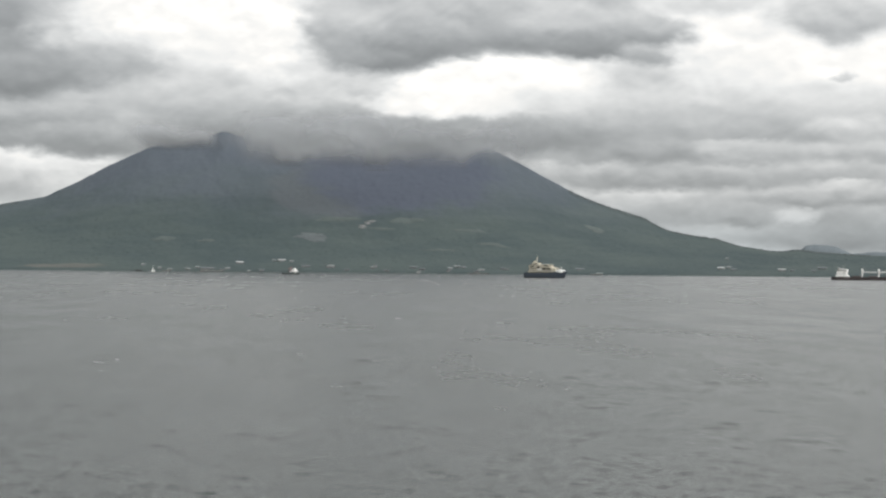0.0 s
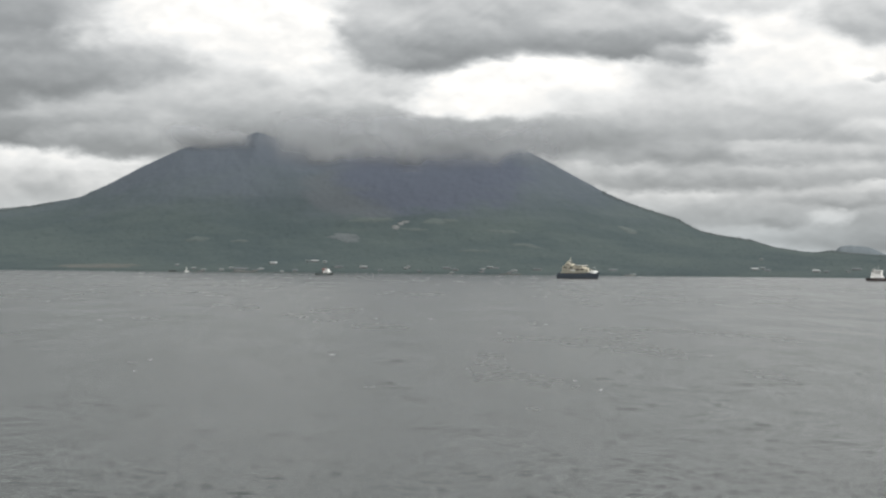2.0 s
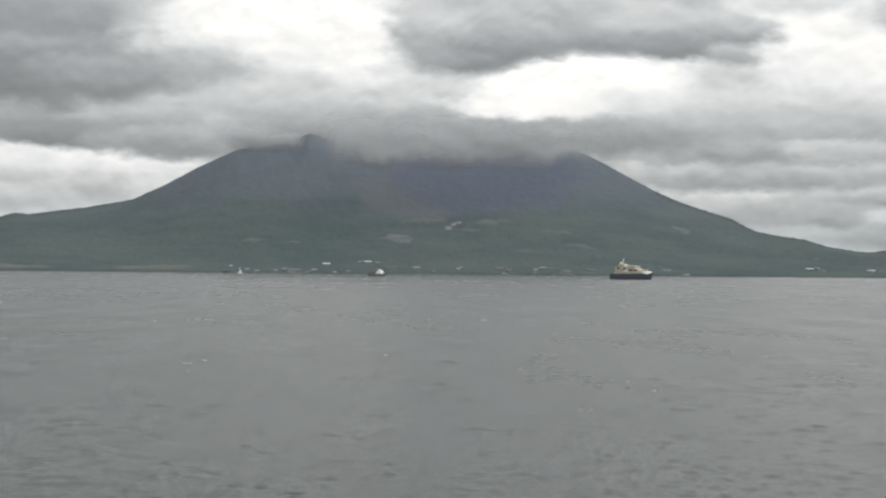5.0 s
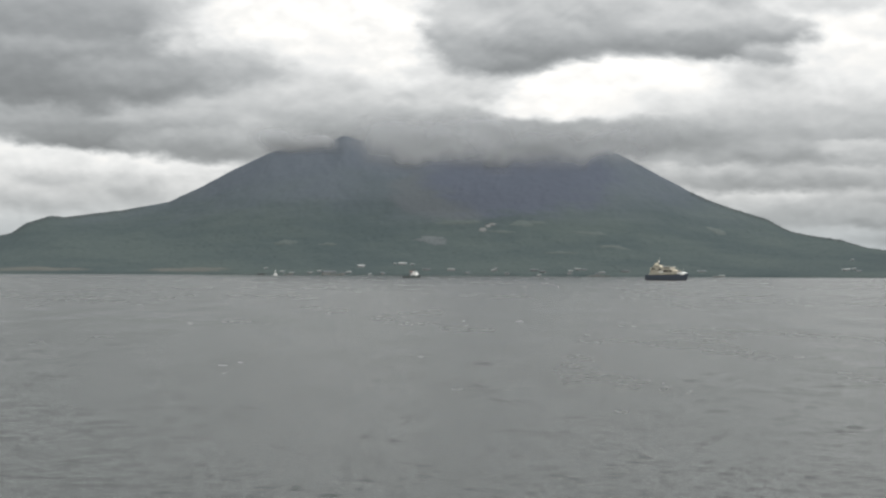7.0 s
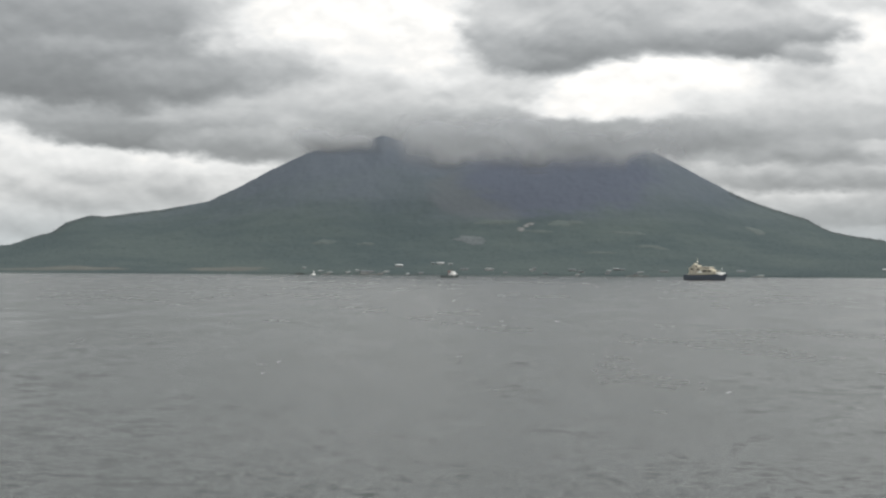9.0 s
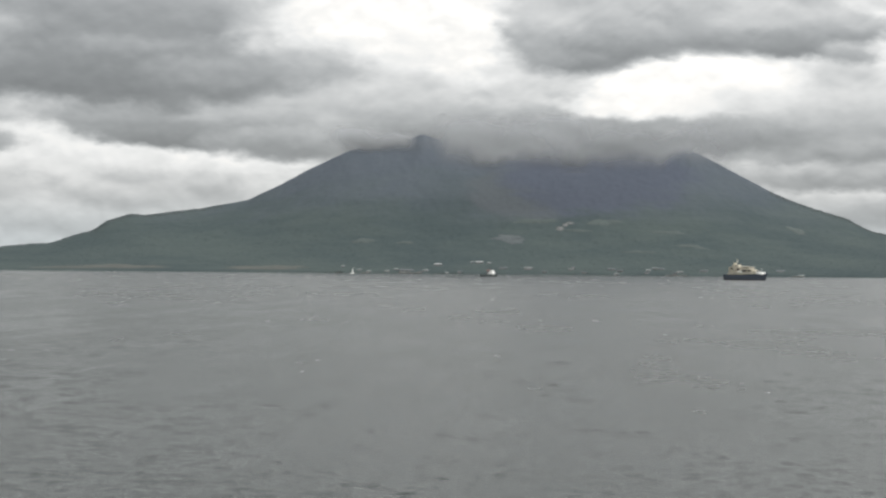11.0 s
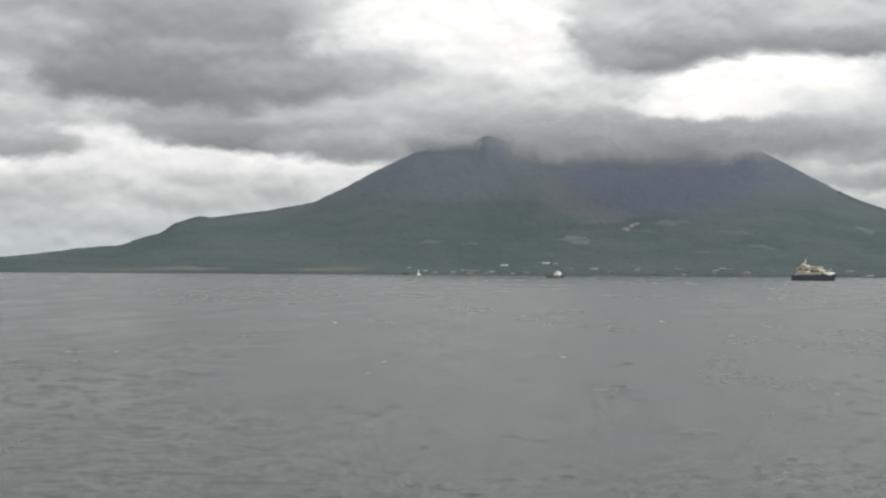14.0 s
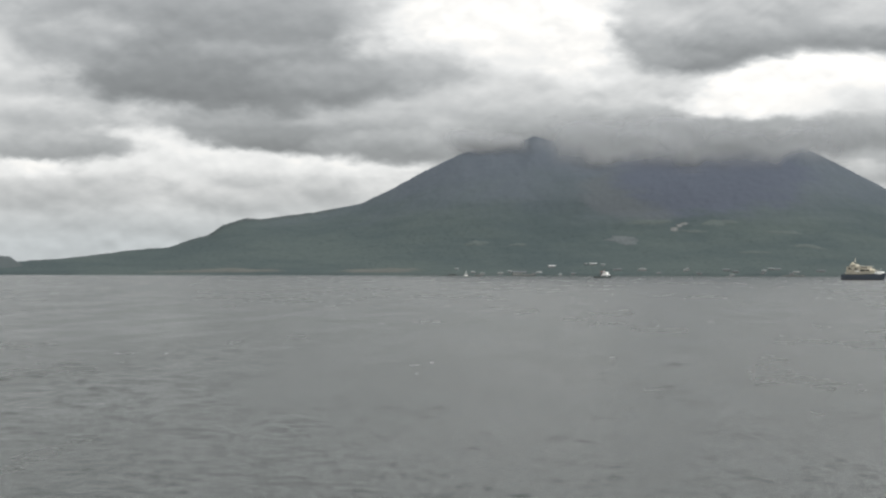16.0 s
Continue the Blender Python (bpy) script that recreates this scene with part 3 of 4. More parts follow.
# ---------------------------------------------------------------- ground cover of the slopes
# bearing, rise (degrees), half width, half height (degrees)
SCARS = [(2.38, 1.30, 0.13, 0.055), (2.53, 1.40, 0.10, 0.05), (2.66, 1.46, 0.12, 0.04)]
ASH_FIELDS = [(0.6, 0.97, 0.50, 0.09), (0.95, 0.86, 0.28, 0.08)]
FIELDS = [(1.6, 1.52, 0.80, 0.06), (3.8, 1.48, 0.55, 0.10), (3.0, 1.22, 0.5, 0.05), (-4.0, 0.86, 0.35, 0.06), (-2.6, 0.80, 0.32, 0.05),
          (9.9, 1.25, 0.35, 0.08), (5.8, 1.2, 0.5, 0.05), (6.6, 0.75, 0.5, 0.05), (4.9, 0.55, 0.6, 0.04)]
LAVA_FLATS = [(-7.2, -0.04, 1.5, 0.07), (-12.0, -0.06, 2.2, 0.05)]
covered = []


def slope_patch(name, az, rise, half_az, half_rise, mat, label, category, seed):
    s0, s1 = on_slope(az, rise - half_rise)[1], on_slope(az, rise + half_rise)[1]
    sc, sh = (s0 + s1) / 2, max((s1 - s0) / 2, 0.004)
    covered.append((az, sc, half_az, sh))
    turn = np.linspace(0, 2 * np.pi, 61)
    ring = np.linspace(0, 1, 9)
    Rg, T = np.meshgrid(ring, turn, indexing="ij")
    rim = 1 + 0.75 * fbm(np.cos(T) * 1.6 + seed, np.sin(T) * 1.6, 4, seed)
    A, S = az + half_az * Rg * rim * np.cos(T), np.clip(sc + sh * Rg * rim * np.sin(T), 0.003, 0.999)
    dist, z = ground(A, S)
    z = z + 2.0 * (1 - Rg ** 6) - 0.6
    a = np.radians(A)
    ob = mesh_object(name, np.stack([dist * np.sin(a), dist * np.cos(a), z], -1).reshape(-1, 3), grid_faces(9, 61), mat)
    tagged(ob, label, category, kind="structure")


for i, q in enumerate(SCARS):
    slope_patch("quarry_scar", *q, SCAR, "pale bare earth scar cut into the wooded slope", "earth scar", 3 + i)
for i, q in enumerate(ASH_FIELDS):
    slope_patch("ash_field", *q, ASH_FIELD, "grey ash field among the woods", "field", 13 + i)
for i, q in enumerate(FIELDS):
    slope_patch("grass_field", *q, FIELD, "pale green open field on the slope", "field", 23 + i)
for i, q in enumerate(LAVA_FLATS):
    slope_patch("lava_flat", *q, LAVA_FLAT, "pale flat lava ground beside the shore", "lava field", 43 + i)


def clumps(name, az, s, size, flat, sink, mat):
    """Many small uneven lumps standing on the slope, joined into one mesh."""
    bm = bmesh.new()
    bmesh.ops.create_icosphere(bm, subdivisions=1, radius=1.0)
    base = np.array([v.co[:] for v in bm.verts])
    tris = np.array([[v.index for v in f.verts] for f in bm.faces])
    bm.free()
    rng = np.random.default_rng(len(az))
    dist, z = ground(az, s)
    a = np.radians(az)
    centre = np.stack([dist * np.sin(a), dist * np.cos(a), z - sink * size], -1)
    jitter = rng.uniform(0.85, 1.15, (len(az), len(base), 1))
    scale = np.stack([size, size, size * flat], -1)[:, None, :]
    verts = centre[:, None, :] + base[None] * jitter * scale
    faces = tris[None] + (np.arange(len(az)) * len(base))[:, None, None]
    ob = mesh_object(name, verts.reshape(-1, 3), faces.reshape(-1, 3), mat)
    return ob


def make_woods():
    rng = np.random.default_rng(7)
    n = 42000
    az = rng.uniform(-23.5, 23.5, n)
    s = np.where(rng.random(n) < 0.35, rng.uniform(0.004, 0.08, n), rng.uniform(0.02, 0.85, n) ** 1.2)
    height = ground(az, s)[1]
    keep = (fbm(az * 1.6, s * 22, 3, 91) > -0.35) & (height > 1.0) & (height < 120)
    for a0, s0, ha, hs in covered:
        keep &= ((az - a0) / ha) ** 2 + ((s - s0) / hs) ** 2 > 1.0
    az, s, height = az[keep], s[keep], height[keep]
    line = 105 + 70 * fbm(az, s * 5, 3, 95)
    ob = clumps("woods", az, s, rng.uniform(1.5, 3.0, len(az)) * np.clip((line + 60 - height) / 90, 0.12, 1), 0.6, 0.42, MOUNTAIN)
    tagged(ob, "dense dull green woodland on the lower slopes", "woods", kind="stuff")
    n = 1500
    az = np.concatenate([rng.uniform(-18.2, -8.5, n), rng.uniform(9.0, 18.5, n)])
    ob = clumps("ridge_woods", az, rng.uniform(0.965, 1.005, 2 * n), rng.uniform(1.4, 3.6, 2 * n), 0.8, 0.35, WOODS)
    tagged(ob, "low dark trees along the ridge line", "woods", kind="stuff")
    n = 2600
    az = rng.uniform(-23, 23, n)
    ob = clumps("shore_rocks", az, rng.uniform(0.0, 0.006, n), rng.uniform(1.0, 2.4, n), 0.55, 0.2, SHORE_ROCK)
    tagged(ob, "dark lava boulders along the waterline", "rocks", kind="stuff")



# ---------------------------------------------------------------- the village on the shore
def gable_roof(w, d, h, rise, over=0.5):
    bm = bmesh.new()
    w2, d2 = w / 2 + over, d / 2 + over
    low = [bm.verts.new((x, y, h)) for x, y in ((-w2, -d2), (w2, -d2), (w2, d2), (-w2, d2))]
    thick = [bm.verts.new((v.co.x, v.co.y, h + 0.25)) for v in low]
    top = [bm.verts.new((-w2, 0, h + 0.25 + rise)), bm.verts.new((w2, 0, h + 0.25 + rise))]
    bm.faces.new(low[::-1])
    for i in range(4):
        j = (i + 1) % 4
        bm.faces.new((low[i], low[j], thick[j], thick[i]))
    bm.faces.new((thick[0], thick[1], top[1], top[0]))
    bm.faces.new((thick[2], thick[3], top[0], top[1]))
    bm.faces.new((thick[1], thick[2], top[1]))
    bm.faces.new((thick[3], thick[0], top[0]))
    return bm


def barrel_roof(w, d, h, rise):
    bm = bmesh.new()
    ends = []
    for y in (-d / 2 - 0.4, d / 2 + 0.4):
        ring = [bm.verts.new((w / 2 * 1.03 * math.cos(a), y, h + rise * math.sin(a))) for a in np.linspace(0, math.pi, 15)]
        bm.faces.new(ring)
        ends.append(ring)
    for i in range(14):
        bm.faces.new((ends[0][i], ends[0][i + 1], ends[1][i + 1], ends[1][i]))
    bm.faces.new((ends[0][0], ends[0][-1], ends[1][-1], ends[1][0]))
    return bm


def house(name, bearing, rise, w, h, roof_mat, label, barrel=False, turn=0.0):
    spot, s_at = on_slope(bearing, rise - 0.5 * math.degrees(h / 3400))
    covered.append((bearing, s_at - 0.006, 0.012 * w, 0.016))
    d = max(5.0, w * 0.42)
    h = 0.8 * h
    base = new(name)
    base.matrix_world = Matrix.Translation(spot - Vector((0, 0, 0.5))) @ pose(0, 0, 0, 0, 0, -bearing + turn)
    part("wall", box(-w / 2, w / 2, -d / 2, d / 2, -1.5, h, 0.05), HOUSE_WALL, base)
    part("roof", barrel_roof(w, d, h, 2.4) if barrel else gable_roof(w, d, h, 0.14 * d + 0.5), roof_mat, base)
    count = max(2, int(w / 3.5))
    for i in range(count):
        x = (i + 0.5) / count * w - w / 2
        if i == count // 2:
            part("door", box(x - 0.5, x + 0.5, -d / 2 - 0.06, -d / 2 + 0.05, 0, min(2.05, h - 0.3), 0.02), GLASS_DARK, base)
        else:
            part("window", box(x - 0.7, x + 0.7, -d / 2 - 0.05, -d / 2 + 0.05, 1.0, min(2.3, h - 0.3), 0.02), GLASS_DARK, base)
    return tagged(base, label, "building", "village buildings")


# bearing, rise, width, height
PALE_ROOFED = [(-1.55, 0.104, 14, 4), (-0.22, 0.182, 15, 4), (0.1, 0.16, 8, 3), (-0.46, 0.181, 5, 3), (-1.27, -0.168, 6, 3), (2.7, -0.025, 6, 4),
               (4.19, -0.165, 8, 3), (10.01, -0.159, 10, 3), (14.06, 0.373, 6, 3), (13.87, 0.053, 14, 4), (-4.61, 0.018, 6, 3),
               (-4.08, -0.086, 8, 3), (-3.78, -0.137, 9, 3), (15.77, 0.017, 14, 4), (14.11, 0.09, 8, 3), (5.42, 0.03, 11, 4), (5.2, -0.03, 9, 3), (6.2, -0.07, 12, 3),
               (-3.2, -0.12, 9, 3), (-1.95, -0.09, 10, 3), (-2.9, -0.06, 7, 3)]
GREY_ROOFED = [(-2.58, -0.1, 26, 3.5), (2.79, 0.03, 6, 6), (0.55, 0.003, 16, 3.5), (4.02, -0.002, 14, 4), (4.3, -0.056, 12, 4), (6.95, -0.027, 16, 3),
               (9.37, -0.018, 16, 3), (14.25, 0.02, 12, 3), (-2.13, -0.135, 10, 3), (-0.85, -0.13, 9, 3), (1.88, -0.101, 8, 3), (3.15, -0.114, 9, 3),
               (5.15, -0.107, 9, 3), (6.05, -0.121, 8, 3), (8.03, -0.113, 9, 3), (16.09, 0.001, 9, 3), (17.02, 0.081, 18, 4), (16.75, 0.007, 8, 3), (5.63, 0.018, 10, 3)]
for q in PALE_ROOFED:
    house("shore_building", *q, ROOF_WHITE if q[2] > 12 else ROOF_PALE, "pale low building with a bright metal roof above the shore", turn=random.uniform(-25, 25))
for q in GREY_ROOFED:
    house("village_house", *q, ROOF_GREY, "plain rendered village house with a grey tiled roof", turn=random.uniform(-30, 30))
house("arched_hall", 1.35, 0.0, 17, 4, ROOF_WHITE, "pale hall with a rounded white roof on the shore", barrel=True)


def sea_wall(bearing, distance, length, height, mat, label):
    base = new("sea_wall")
    base.matrix_world = Matrix.Translation(place(bearing, distance, 0)) @ pose(0, 0, 0, 0, 0, -bearing)
    part("footing", box(-length / 2 - 1, length / 2 + 1, -2.2, 2.2, -2.0, 0.9, 0.3), SHORE_ROCK, base)
    part("coping", box(-length / 2, length / 2, -1.2, 1.2, 0.9, height, 0.15), mat, base)
    tagged(base, label, "sea wall", "harbour walls")


sea_wall(-2.45, 3372, 44, 2.6, CONCRETE, "pale concrete sea wall before the village")
sea_wall(-4.75, 3350, 13, 3.0, SHORE_ROCK, "short dark breakwater of lava stone")
sea_wall(-3.9, 3368, 16, 2.2, CONCRETE, "low pale concrete quay at the waterline")
sea_wall(6.1, 3360, 40, 2.2, CONCRETE, "long low concrete sea wall under the woods")
sea_wall(9.9, 3364, 22, 2.4, CONCRETE, "low pale concrete quay at the waterline")


make_woods()


# ---------------------------------------------------------------- ships
def hull_parts(base, length, beam, aft, bow, hull_mat, deck_mat, rake=0.0, boot=0.9):
    """A moulded hull, bow towards +x, with its boot topping, deck and bulwark."""
    n = 40
    t = np.linspace(0, 1, n)
    x = (t - 0.5) * length
    half = beam / 2 * np.clip(1 - np.clip((t - 0.62) / 0.38, 0, 1) ** 2.2, 0.02, 1) * (1 - 0.18 * np.clip((0.12 - t) / 0.12, 0, 1))
    deck = aft + (bow - aft) * np.clip((t - 0.45) / 0.55, 0, 1) ** 1.6
    wl = half * (1 - 0.28 * np.clip((t - 0.55) / 0.45, 0, 1)) * (1 - 0.1 * np.clip((0.1 - t) / 0.1, 0, 1))

    def skin(name, z0, z1, b0, b1, mat, label=""):
        lean = rake * np.clip((t - 0.7) / 0.3, 0, 1)
        k = np.linspace(0, 1, 7)[:, None]
        z = z0 + (z1 - z0) * k
        b = b0 + (b1 - b0) * k ** 1.4
        xx = x + lean * (z / bow)
        port, star = np.stack([xx, b, z], -1), np.stack([xx, -b, z], -1)
        v = np.concatenate([port.reshape(-1, 3), star.reshape(-1, 3)])
        f = grid_faces(7, n)
        stern = [[r * n, (r + 1) * n, (r + 1) * n + 7 * n, r * n + 7 * n] for r in range(6)]
        stem = [[r * n + n - 1, (r + 1) * n + n - 1, (r + 1) * n + n - 1 + 7 * n, r * n + n - 1 + 7 * n] for r in range(6)]
        ob = mesh_object(name, v, np.concatenate([f, f[:, ::-1] + 7 * n, stern, stem]), mat, base)
        return tagged(ob, label)

    zero = np.zeros(n)
    mid = wl + (half - wl) * 0.25
    skin("boot_topping", zero - 1.2, zero + boot, wl * 0.96, mid, BOOT)
    skin("hull", zero + boot, deck, mid, half, hull_mat)
    rail = skin("bulwark", deck, deck + 0.9, half, half * 1.0 + 0.03, hull_mat)
    lean = rake * np.clip((t - 0.7) / 0.3, 0, 1)
    dz = deck - 0.05
    v = np.concatenate([np.stack([x + lean * dz / bow, half * 0.985, dz], -1), np.stack([x + lean * dz / bow, -half * 0.985, dz], -1)])
    mesh_object("deck", v, grid_faces(2, n), deck_mat, base)
    return rail


def windows_row(parent, y, x0, x1, z, count, w=0.8, h=0.8, face="y"):
    for i in range(count):
        c = x0 + (x1 - x0) * (i + 0.5) / count
        if face == "y":
            part("window", box(c - w / 2, c + w / 2, y - 0.06, y + 0.06, z, z + h, 0.02), GLASS_DARK, parent)
        else:
            part("window", box(y - 0.06, y + 0.06, c - w / 2, c + w / 2, z, z + h, 0.02), GLASS_DARK, parent)


def mast(parent, x, z0, z1, mat, arms=2):
    m = part("mast", rod((x, 0, z0), (x, 0, z1), 0.35, 0.12), mat, parent)
    for i in range(arms):
        z = z0 + (z1 - z0) * (0.55 + 0.3 * i)
        part("crosstree", rod((x, -1.8 + 0.5 * i, z), (x, 1.8 - 0.5 * i, z), 0.10), mat, m)
    part("radar", box(x - 0.2, x + 0.5, -1.3, 1.3, z0 + (z1 - z0) * 0.45, z0 + (z1 - z0) * 0.45 + 0.35, 0.08), SHIP_WHITE, m)
    return m


def anchored_ship():
    base = new("work_ship")
    base.matrix_world = Matrix.Translation(place(8.265, 2183)) @ pose(0, 0, 0, 0, 0, -8.265 - 38)
    hull_parts(base, 60, 12.5, 6.0, 7.8, HULL_NAVY, DECK, rake=3.2)
    house_1 = part("deckhouse", box(-23, 14, -5.0, 5.0, 5.9, 9.4, 0.25), CREAM, base)
    windows_row(house_1, -5.0, -19, 12, 7.2, 9, 0.9, 0.9)
    house_2 = part("upper_deckhouse", box(-22, -4.0, -4.6, 4.6, 9.4, 16.0, 0.3), CREAM, base)
    windows_row(house_2, -4.6, -20, -6, 11.0, 4, 1.0, 0.9)
    # open bays on this ship: their inner shade is laid on as dark panels
    part("bay_shade", box(-9.5, -5.5, -4.68, -4.4, 12.4, 14.2, 0.1), GLASS_DARK, house_2, "dark panel put in for the shade of an open bay")
    top = part("top_house", box(-18.0, -8.6, -3.6, 3.6, 16.0, 18.8, 0.3), CREAM, base)
    windows_row(top, -3.6, -17.2, -9.4, 17.0, 4, 1.1, 0.9)
    part("bay_shade", box(-19.5, -14.5, -4.68, -4.4, 13.2, 14.8, 0.1), GLASS_DARK, house_2, "dark panel put in for the shade of an open bay")
    part("middle_house", box(-5.0, 2.6, -4.2, 4.2, 13.4, 16.9, 0.3), CREAM, base)
    for z, x0, x1 in ((9.4, -23.4, 14.4), (12.4, -22.4, -3.6), (16.0, -22.3, -3.7)):
        part("deck_edge", box(x0, x1, -5.3, 5.3, z - 0.12, z + 0.14, 0.04), STEEL, base, "grey projecting deck edge")
    part("funnel", box(-17.6, -14.2, -1.5, 1.5, 18.8, 21.2, 0.5, taper=0.82), CREAM, top)
    mid = part("bridge_house", box(-4.0, 13.5, -4.6, 4.6, 9.4, 13.4, 0.3), CREAM, base)
    wheel = part("wheelhouse", box(-1.0, 9.5, -5.0, 5.0, 13.4, 16.4, 0.3), CREAM, base)
    windows_row(wheel, -5.0, 0.0, 9.0, 14.5, 4, 1.5, 1.2)
    windows_row(wheel, 9.5, -4.6, 4.6, 14.5, 5, 1.5, 1.2, "x")
    windows_row(mid, 13.5, -4.0, 4.0, 11.2, 4, 1.2, 1.0, "x")
    part("lower_bridge_house", box(13.4, 18.5, -4.0, 4.0, 8.8, 12.0, 0.3), CREAM, base)
    part("bay_shade", box(18.35, 18.6, -2.8, 2.8, 10.0, 11.4, 0.1), GLASS_DARK, mid, "dark panel put in for the shade of an open bay")
    part("bay_shade", box(-1.5, 5.5, -4.75, -4.4, 10.4, 12.6, 0.1), GLASS_DARK, mid, "dark panel put in for the shade of an open bay")
    part("bay_shade", box(7.0, 12.0, -4.75, -4.4, 10.6, 12.4, 0.1), GLASS_DARK, mid, "dark panel put in for the shade of an open bay")
    part("bridge_roof", box(-1.5, 10.2, -5.4, 5.4, 16.4, 16.65, 0.08), SHIP_WHITE, wheel)
    part("forecastle", box(18.6, 28.5, -4.2, 4.2, 6.8, 9.9, 0.5, taper=0.88), SHIP_WHITE, base, "white painted forecastle")
    part("windlass", box(21.0, 23.0, -1.4, 1.4, 9.9, 10.9, 0.3), STEEL, base)
    mast(base, -12.4, 18.8, 26.6, CREAM)
    part("foremast", rod((25, 0, 9.9), (25, 0, 15.0), 0.2, 0.1), SHIP_WHITE, base)
    for side in (-1, 1):
        boat = part("lifeboat", box(-8, -1.5, side * 5.0 - 0.9, side * 5.0 + 0.9, 9.6, 11.2, 0.6), SHIP_WHITE, base)
        part("davit", rod((-7.2, side * 4.4, 9.4), (-7.2, side * 5.3, 12.0), 0.14), STEEL, boat)
        part("davit", rod((-2.4, side * 4.4, 9.4), (-2.4, side * 5.3, 12.0), 0.14), STEEL, boat)
    for i in range(8):
        x = -25.5 + i * 0.9
        part("stanchion", rod((x, -4.6, 6.8), (x, -4.6, 7.9), 0.05, sides=6), SHIP_WHITE, base)
    tagged(base, "anchored ship, navy hull, stepped cream superstructure, white forecastle", "ship")


def bulk_carrier():
    base = new("bulk_carrier")
    length = 128.0
    base.matrix_world = Matrix.Translation(place(17.31, 2370)) @ pose(0, 0, 0, 0, 0, -17.31 - 6) @ pose(length / 2, 0, 0)
    hull_parts(base, length, 19, 3.3, 5.4, HULL_RED, HATCH, rake=3.5, boot=0.9)
    x0 = -length / 2
    h1 = part("deckhouse", box(x0 + 6, x0 + 22, -8.2, 8.2, 3.3, 6.4, 0.2), SHIP_WHITE, base)
    h2 = part("accommodation", box(x0 + 7, x0 + 20, -7.4, 7.4, 6.4, 11.6, 0.25), SHIP_WHITE, base)
    for k in range(2):
        windows_row(h2, -7.4, x0 + 8, x0 + 19, 7.4 + 2.2 * k, 5, 0.8, 0.8)
    windows_row(h1, -8.2, x0 + 7, x0 + 21, 4.6, 6, 0.8, 0.8)
    wheel = part("wheelhouse", box(x0 + 11, x0 + 20.5, -8.6, 8.6, 11.6, 14.2, 0.25), SHIP_WHITE, base)
    windows_row(wheel, -8.6, x0 + 11.6, x0 + 20, 12.5, 5, 1.3, 1.0)
    part("funnel", box(x0 + 7.5, x0 + 11, -2.2, 2.2, 11.6, 16.5, 0.6, taper=0.85), STEEL, base)
    mast(base, x0 + 15, 14.2, 20.0, STEEL)
    for i in range(4):
        x = x0 + 39 + 21 * i
        crane = part("crane_post", rod((x, 0, 4.9), (x, 0, 15.0), 0.95, 0.8, sides=16), SHIP_WHITE, base)
        part("crane_cab", box(x - 1.2, x + 1.2, -1.4, 1.4, 12.0, 14.6, 0.3), SHIP_WHITE, crane)
        part("crane_jib", box(x + 1.0, x + 19.0, -0.55, 0.55, 10.2, 11.2, 0.15), SHIP_WHITE, crane)
        part("jib_cable", rod((x, 0, 15.0), (x + 18.0, 0, 11.2), 0.07, sides=6), STEEL, crane)
    for i in range(5):
        x = x0 + 27 + 21 * i
        part("hatch_cover", box(x, x + 10, -6, 6, 3.3, 5.6, 0.25), HATCH, base)
    part("forecastle", box(length / 2 - 13, length / 2 - 4, -3.6, 3.6, 4.6, 7.6, 0.3), HULL_RED, base)
    part("foremast", rod((length / 2 - 8, 0, 7.6), (length / 2 - 8, 0, 15.0), 0.3, 0.15), SHIP_WHITE, base)
    tagged(base, "bulk carrier with low dark red hull, white accommodation and deck cranes", "ship")


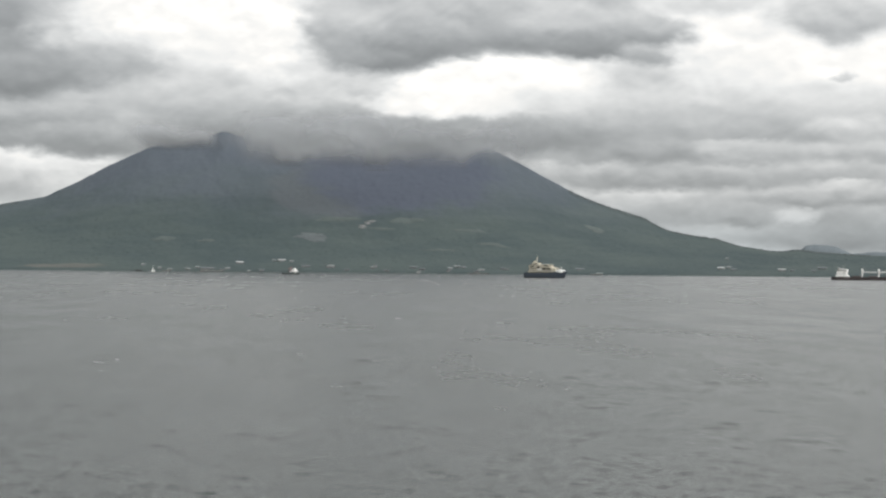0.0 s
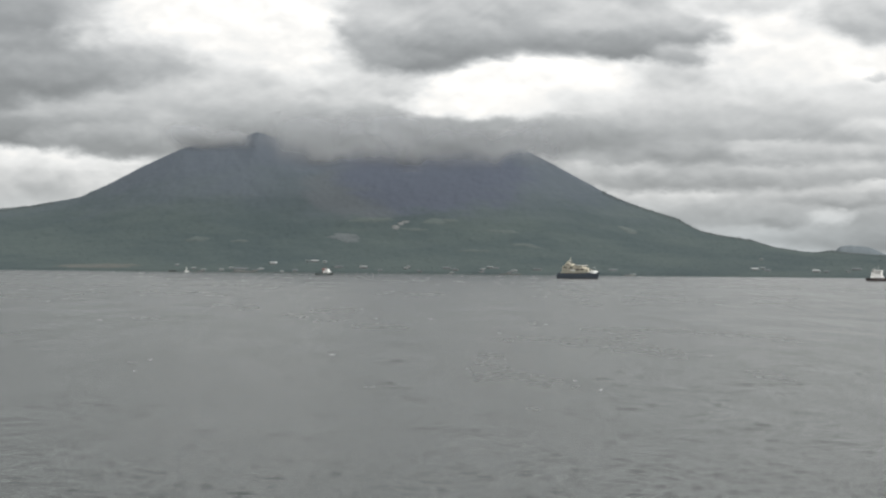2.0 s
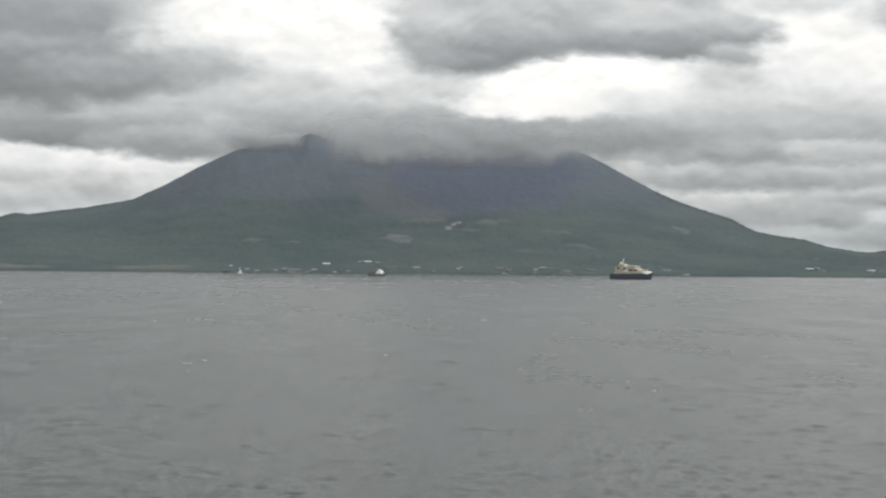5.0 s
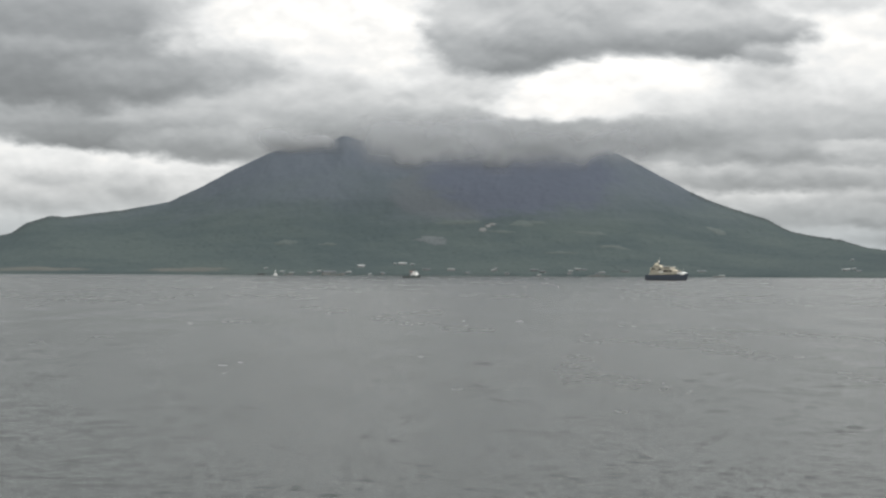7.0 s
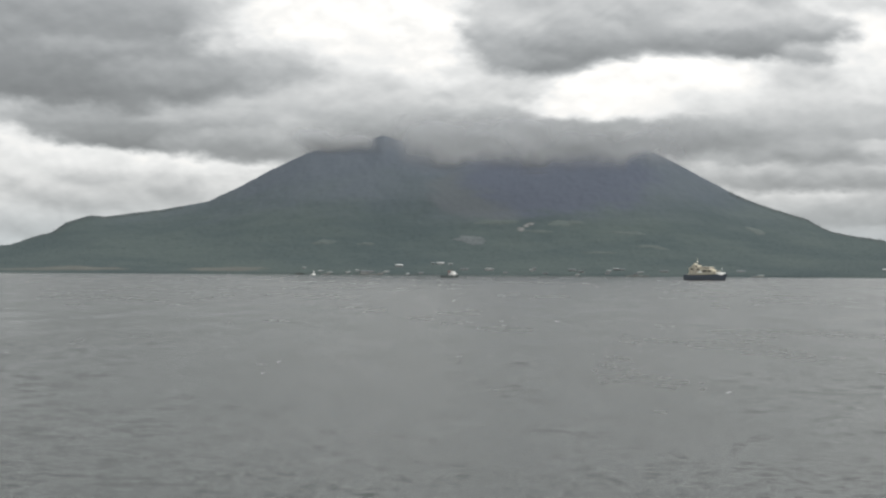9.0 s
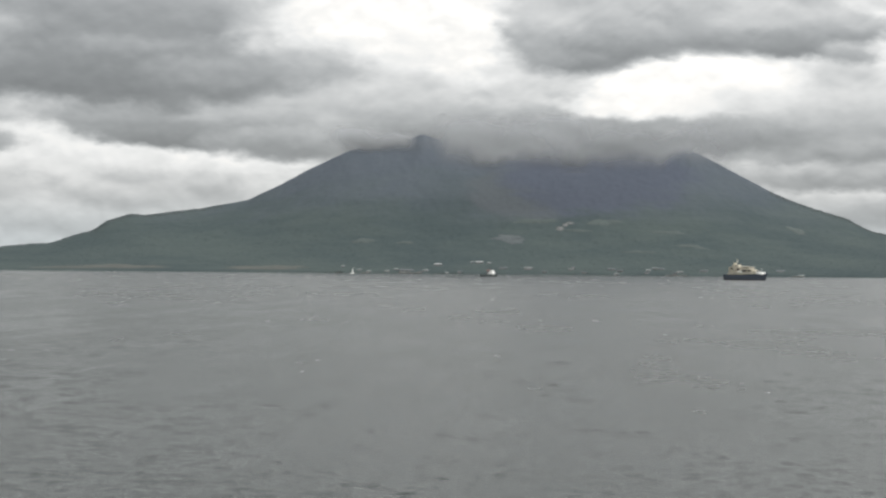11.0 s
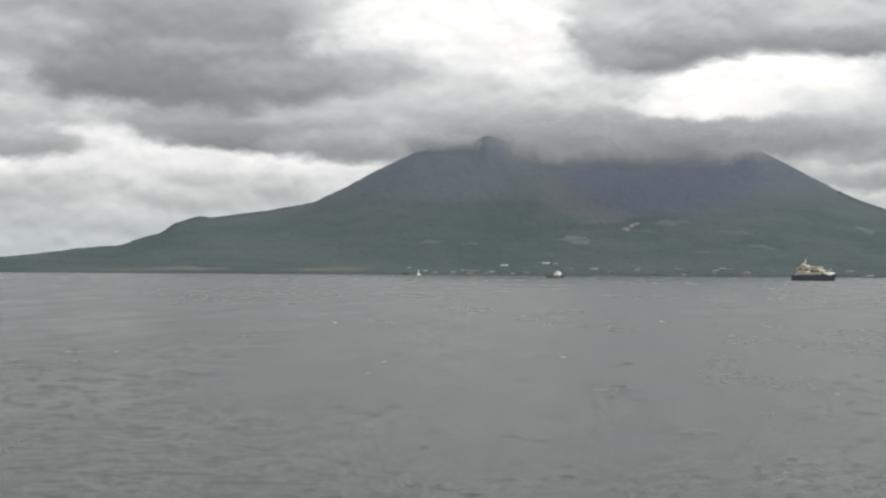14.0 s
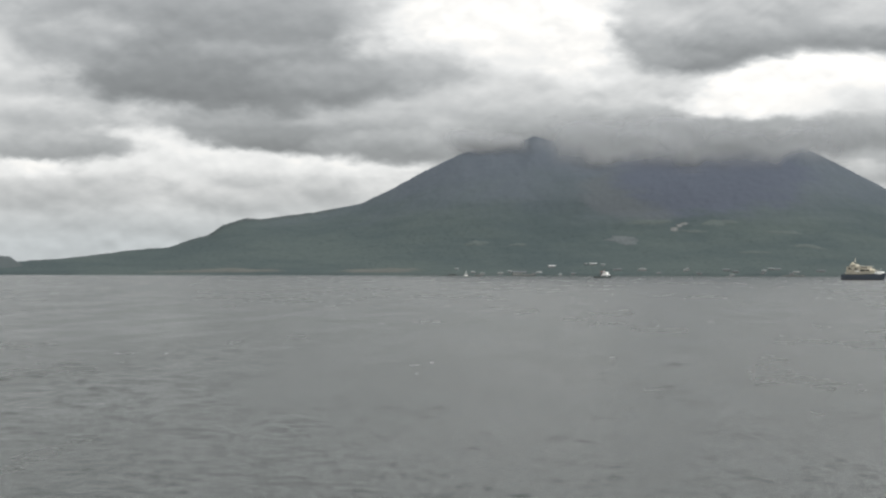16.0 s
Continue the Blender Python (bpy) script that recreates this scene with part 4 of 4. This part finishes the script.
def patrol_boat():
    base = new("patrol_boat")
    base.matrix_world = Matrix.Translation(place(0.09, 2490)) @ pose(0, 0, 0, 0, 0, -0.09 - 42)
    hull_parts(base, 30, 7.0, 2.3, 4.2, HULL_TEAL, DECK, rake=1.8, boot=0.4)
    cabin = part("cabin", box(0.0, 11.0, -2.8, 2.8, 2.3, 5.6, 0.4), SHIP_WHITE, base)
    windows_row(cabin, -2.8, 1.0, 10, 3.5, 5, 0.6, 0.6)
    wheel = part("wheelhouse", box(2.6, 8.6, -2.4, 2.4, 5.6, 8.8, 0.4, taper=0.92), SHIP_WHITE, base)
    windows_row(wheel, -2.34, 3.2, 8.0, 7.0, 4, 0.8, 0.7)
    windows_row(wheel, 8.5, -2.0, 2.0, 7.0, 3, 0.9, 0.7, "x")
    part("mast", rod((3.2, 0, 8.8), (3.2, 0, 13.2), 0.26, 0.12), RED_PAINT, base, "faded red signal mast")
    stern = part("gantry", box(-2.0, -1.4, -2.4, -2.0, 2.3, 8.6, 0.1), RED_PAINT, base, "faded red stern gantry")
    part("gantry_leg", box(-2.0, -1.4, 2.0, 2.4, 2.3, 8.6, 0.1), RED_PAINT, stern)
    part("gantry_beam", box(-2.2, -1.2, -2.6, 2.6, 8.6, 9.6, 0.1), RED_PAINT, stern)
    part("life_raft", rod((-7, -1.5, 2.7), (-5.8, -1.5, 2.7), 0.45), SHIP_WHITE, base)
    tagged(base, "small white patrol boat with dark hull and red mast", "boat")


def sailing_boat():
    base = new("sailing_boat")
    base.matrix_world = Matrix.Translation(place(-4.30, 3150)) @ pose(0, 0, 0, 0, 0, 52)
    hull_parts(base, 9, 2.8, 0.9, 1.2, SHIP_WHITE, DECK, rake=0.8, boot=0.25)
    part("mast", rod((0.4, 0, 0.8), (0.4, 0, 11.5), 0.09, 0.06), STEEL, base)
    part("boom", rod((0.4, 0, 1.9), (-2.8, 0, 1.8), 0.07), STEEL, base)

    def sail(name, a, b, c, belly):
        a, b, c = np.array(a), np.array(b), np.array(c)
        n = 8
        v, f, ids = [], [], {}
        for i in range(n + 1):
            for j in range(n + 1 - i):
                p, q = i / n, j / n
                ids[i, j] = len(v)
                v.append(a + (b - a) * p + (c - a) * q + np.array([0, belly * 27 * p * q * (1 - p - q), 0]))
        for i in range(n):
            for j in range(n - i):
                f.append((ids[i, j], ids[i + 1, j], ids[i, j + 1]))
                if i + j < n - 1:
                    f.append((ids[i + 1, j], ids[i + 1, j + 1], ids[i, j + 1]))
        ob = mesh_object(name, v, f, SAIL, base)
        ob.modifiers.new("cloth", "SOLIDIFY").thickness = 0.03

    sail("mainsail", (0.3, 0, 2.0), (-2.2, 0, 2.0), (0.3, 0, 11.2), 0.25)
    tagged(base, "small white sailing boat with its mainsail set", "sailboat")


anchored_ship()
bulk_carrier()
patrol_boat()
sailing_boat()
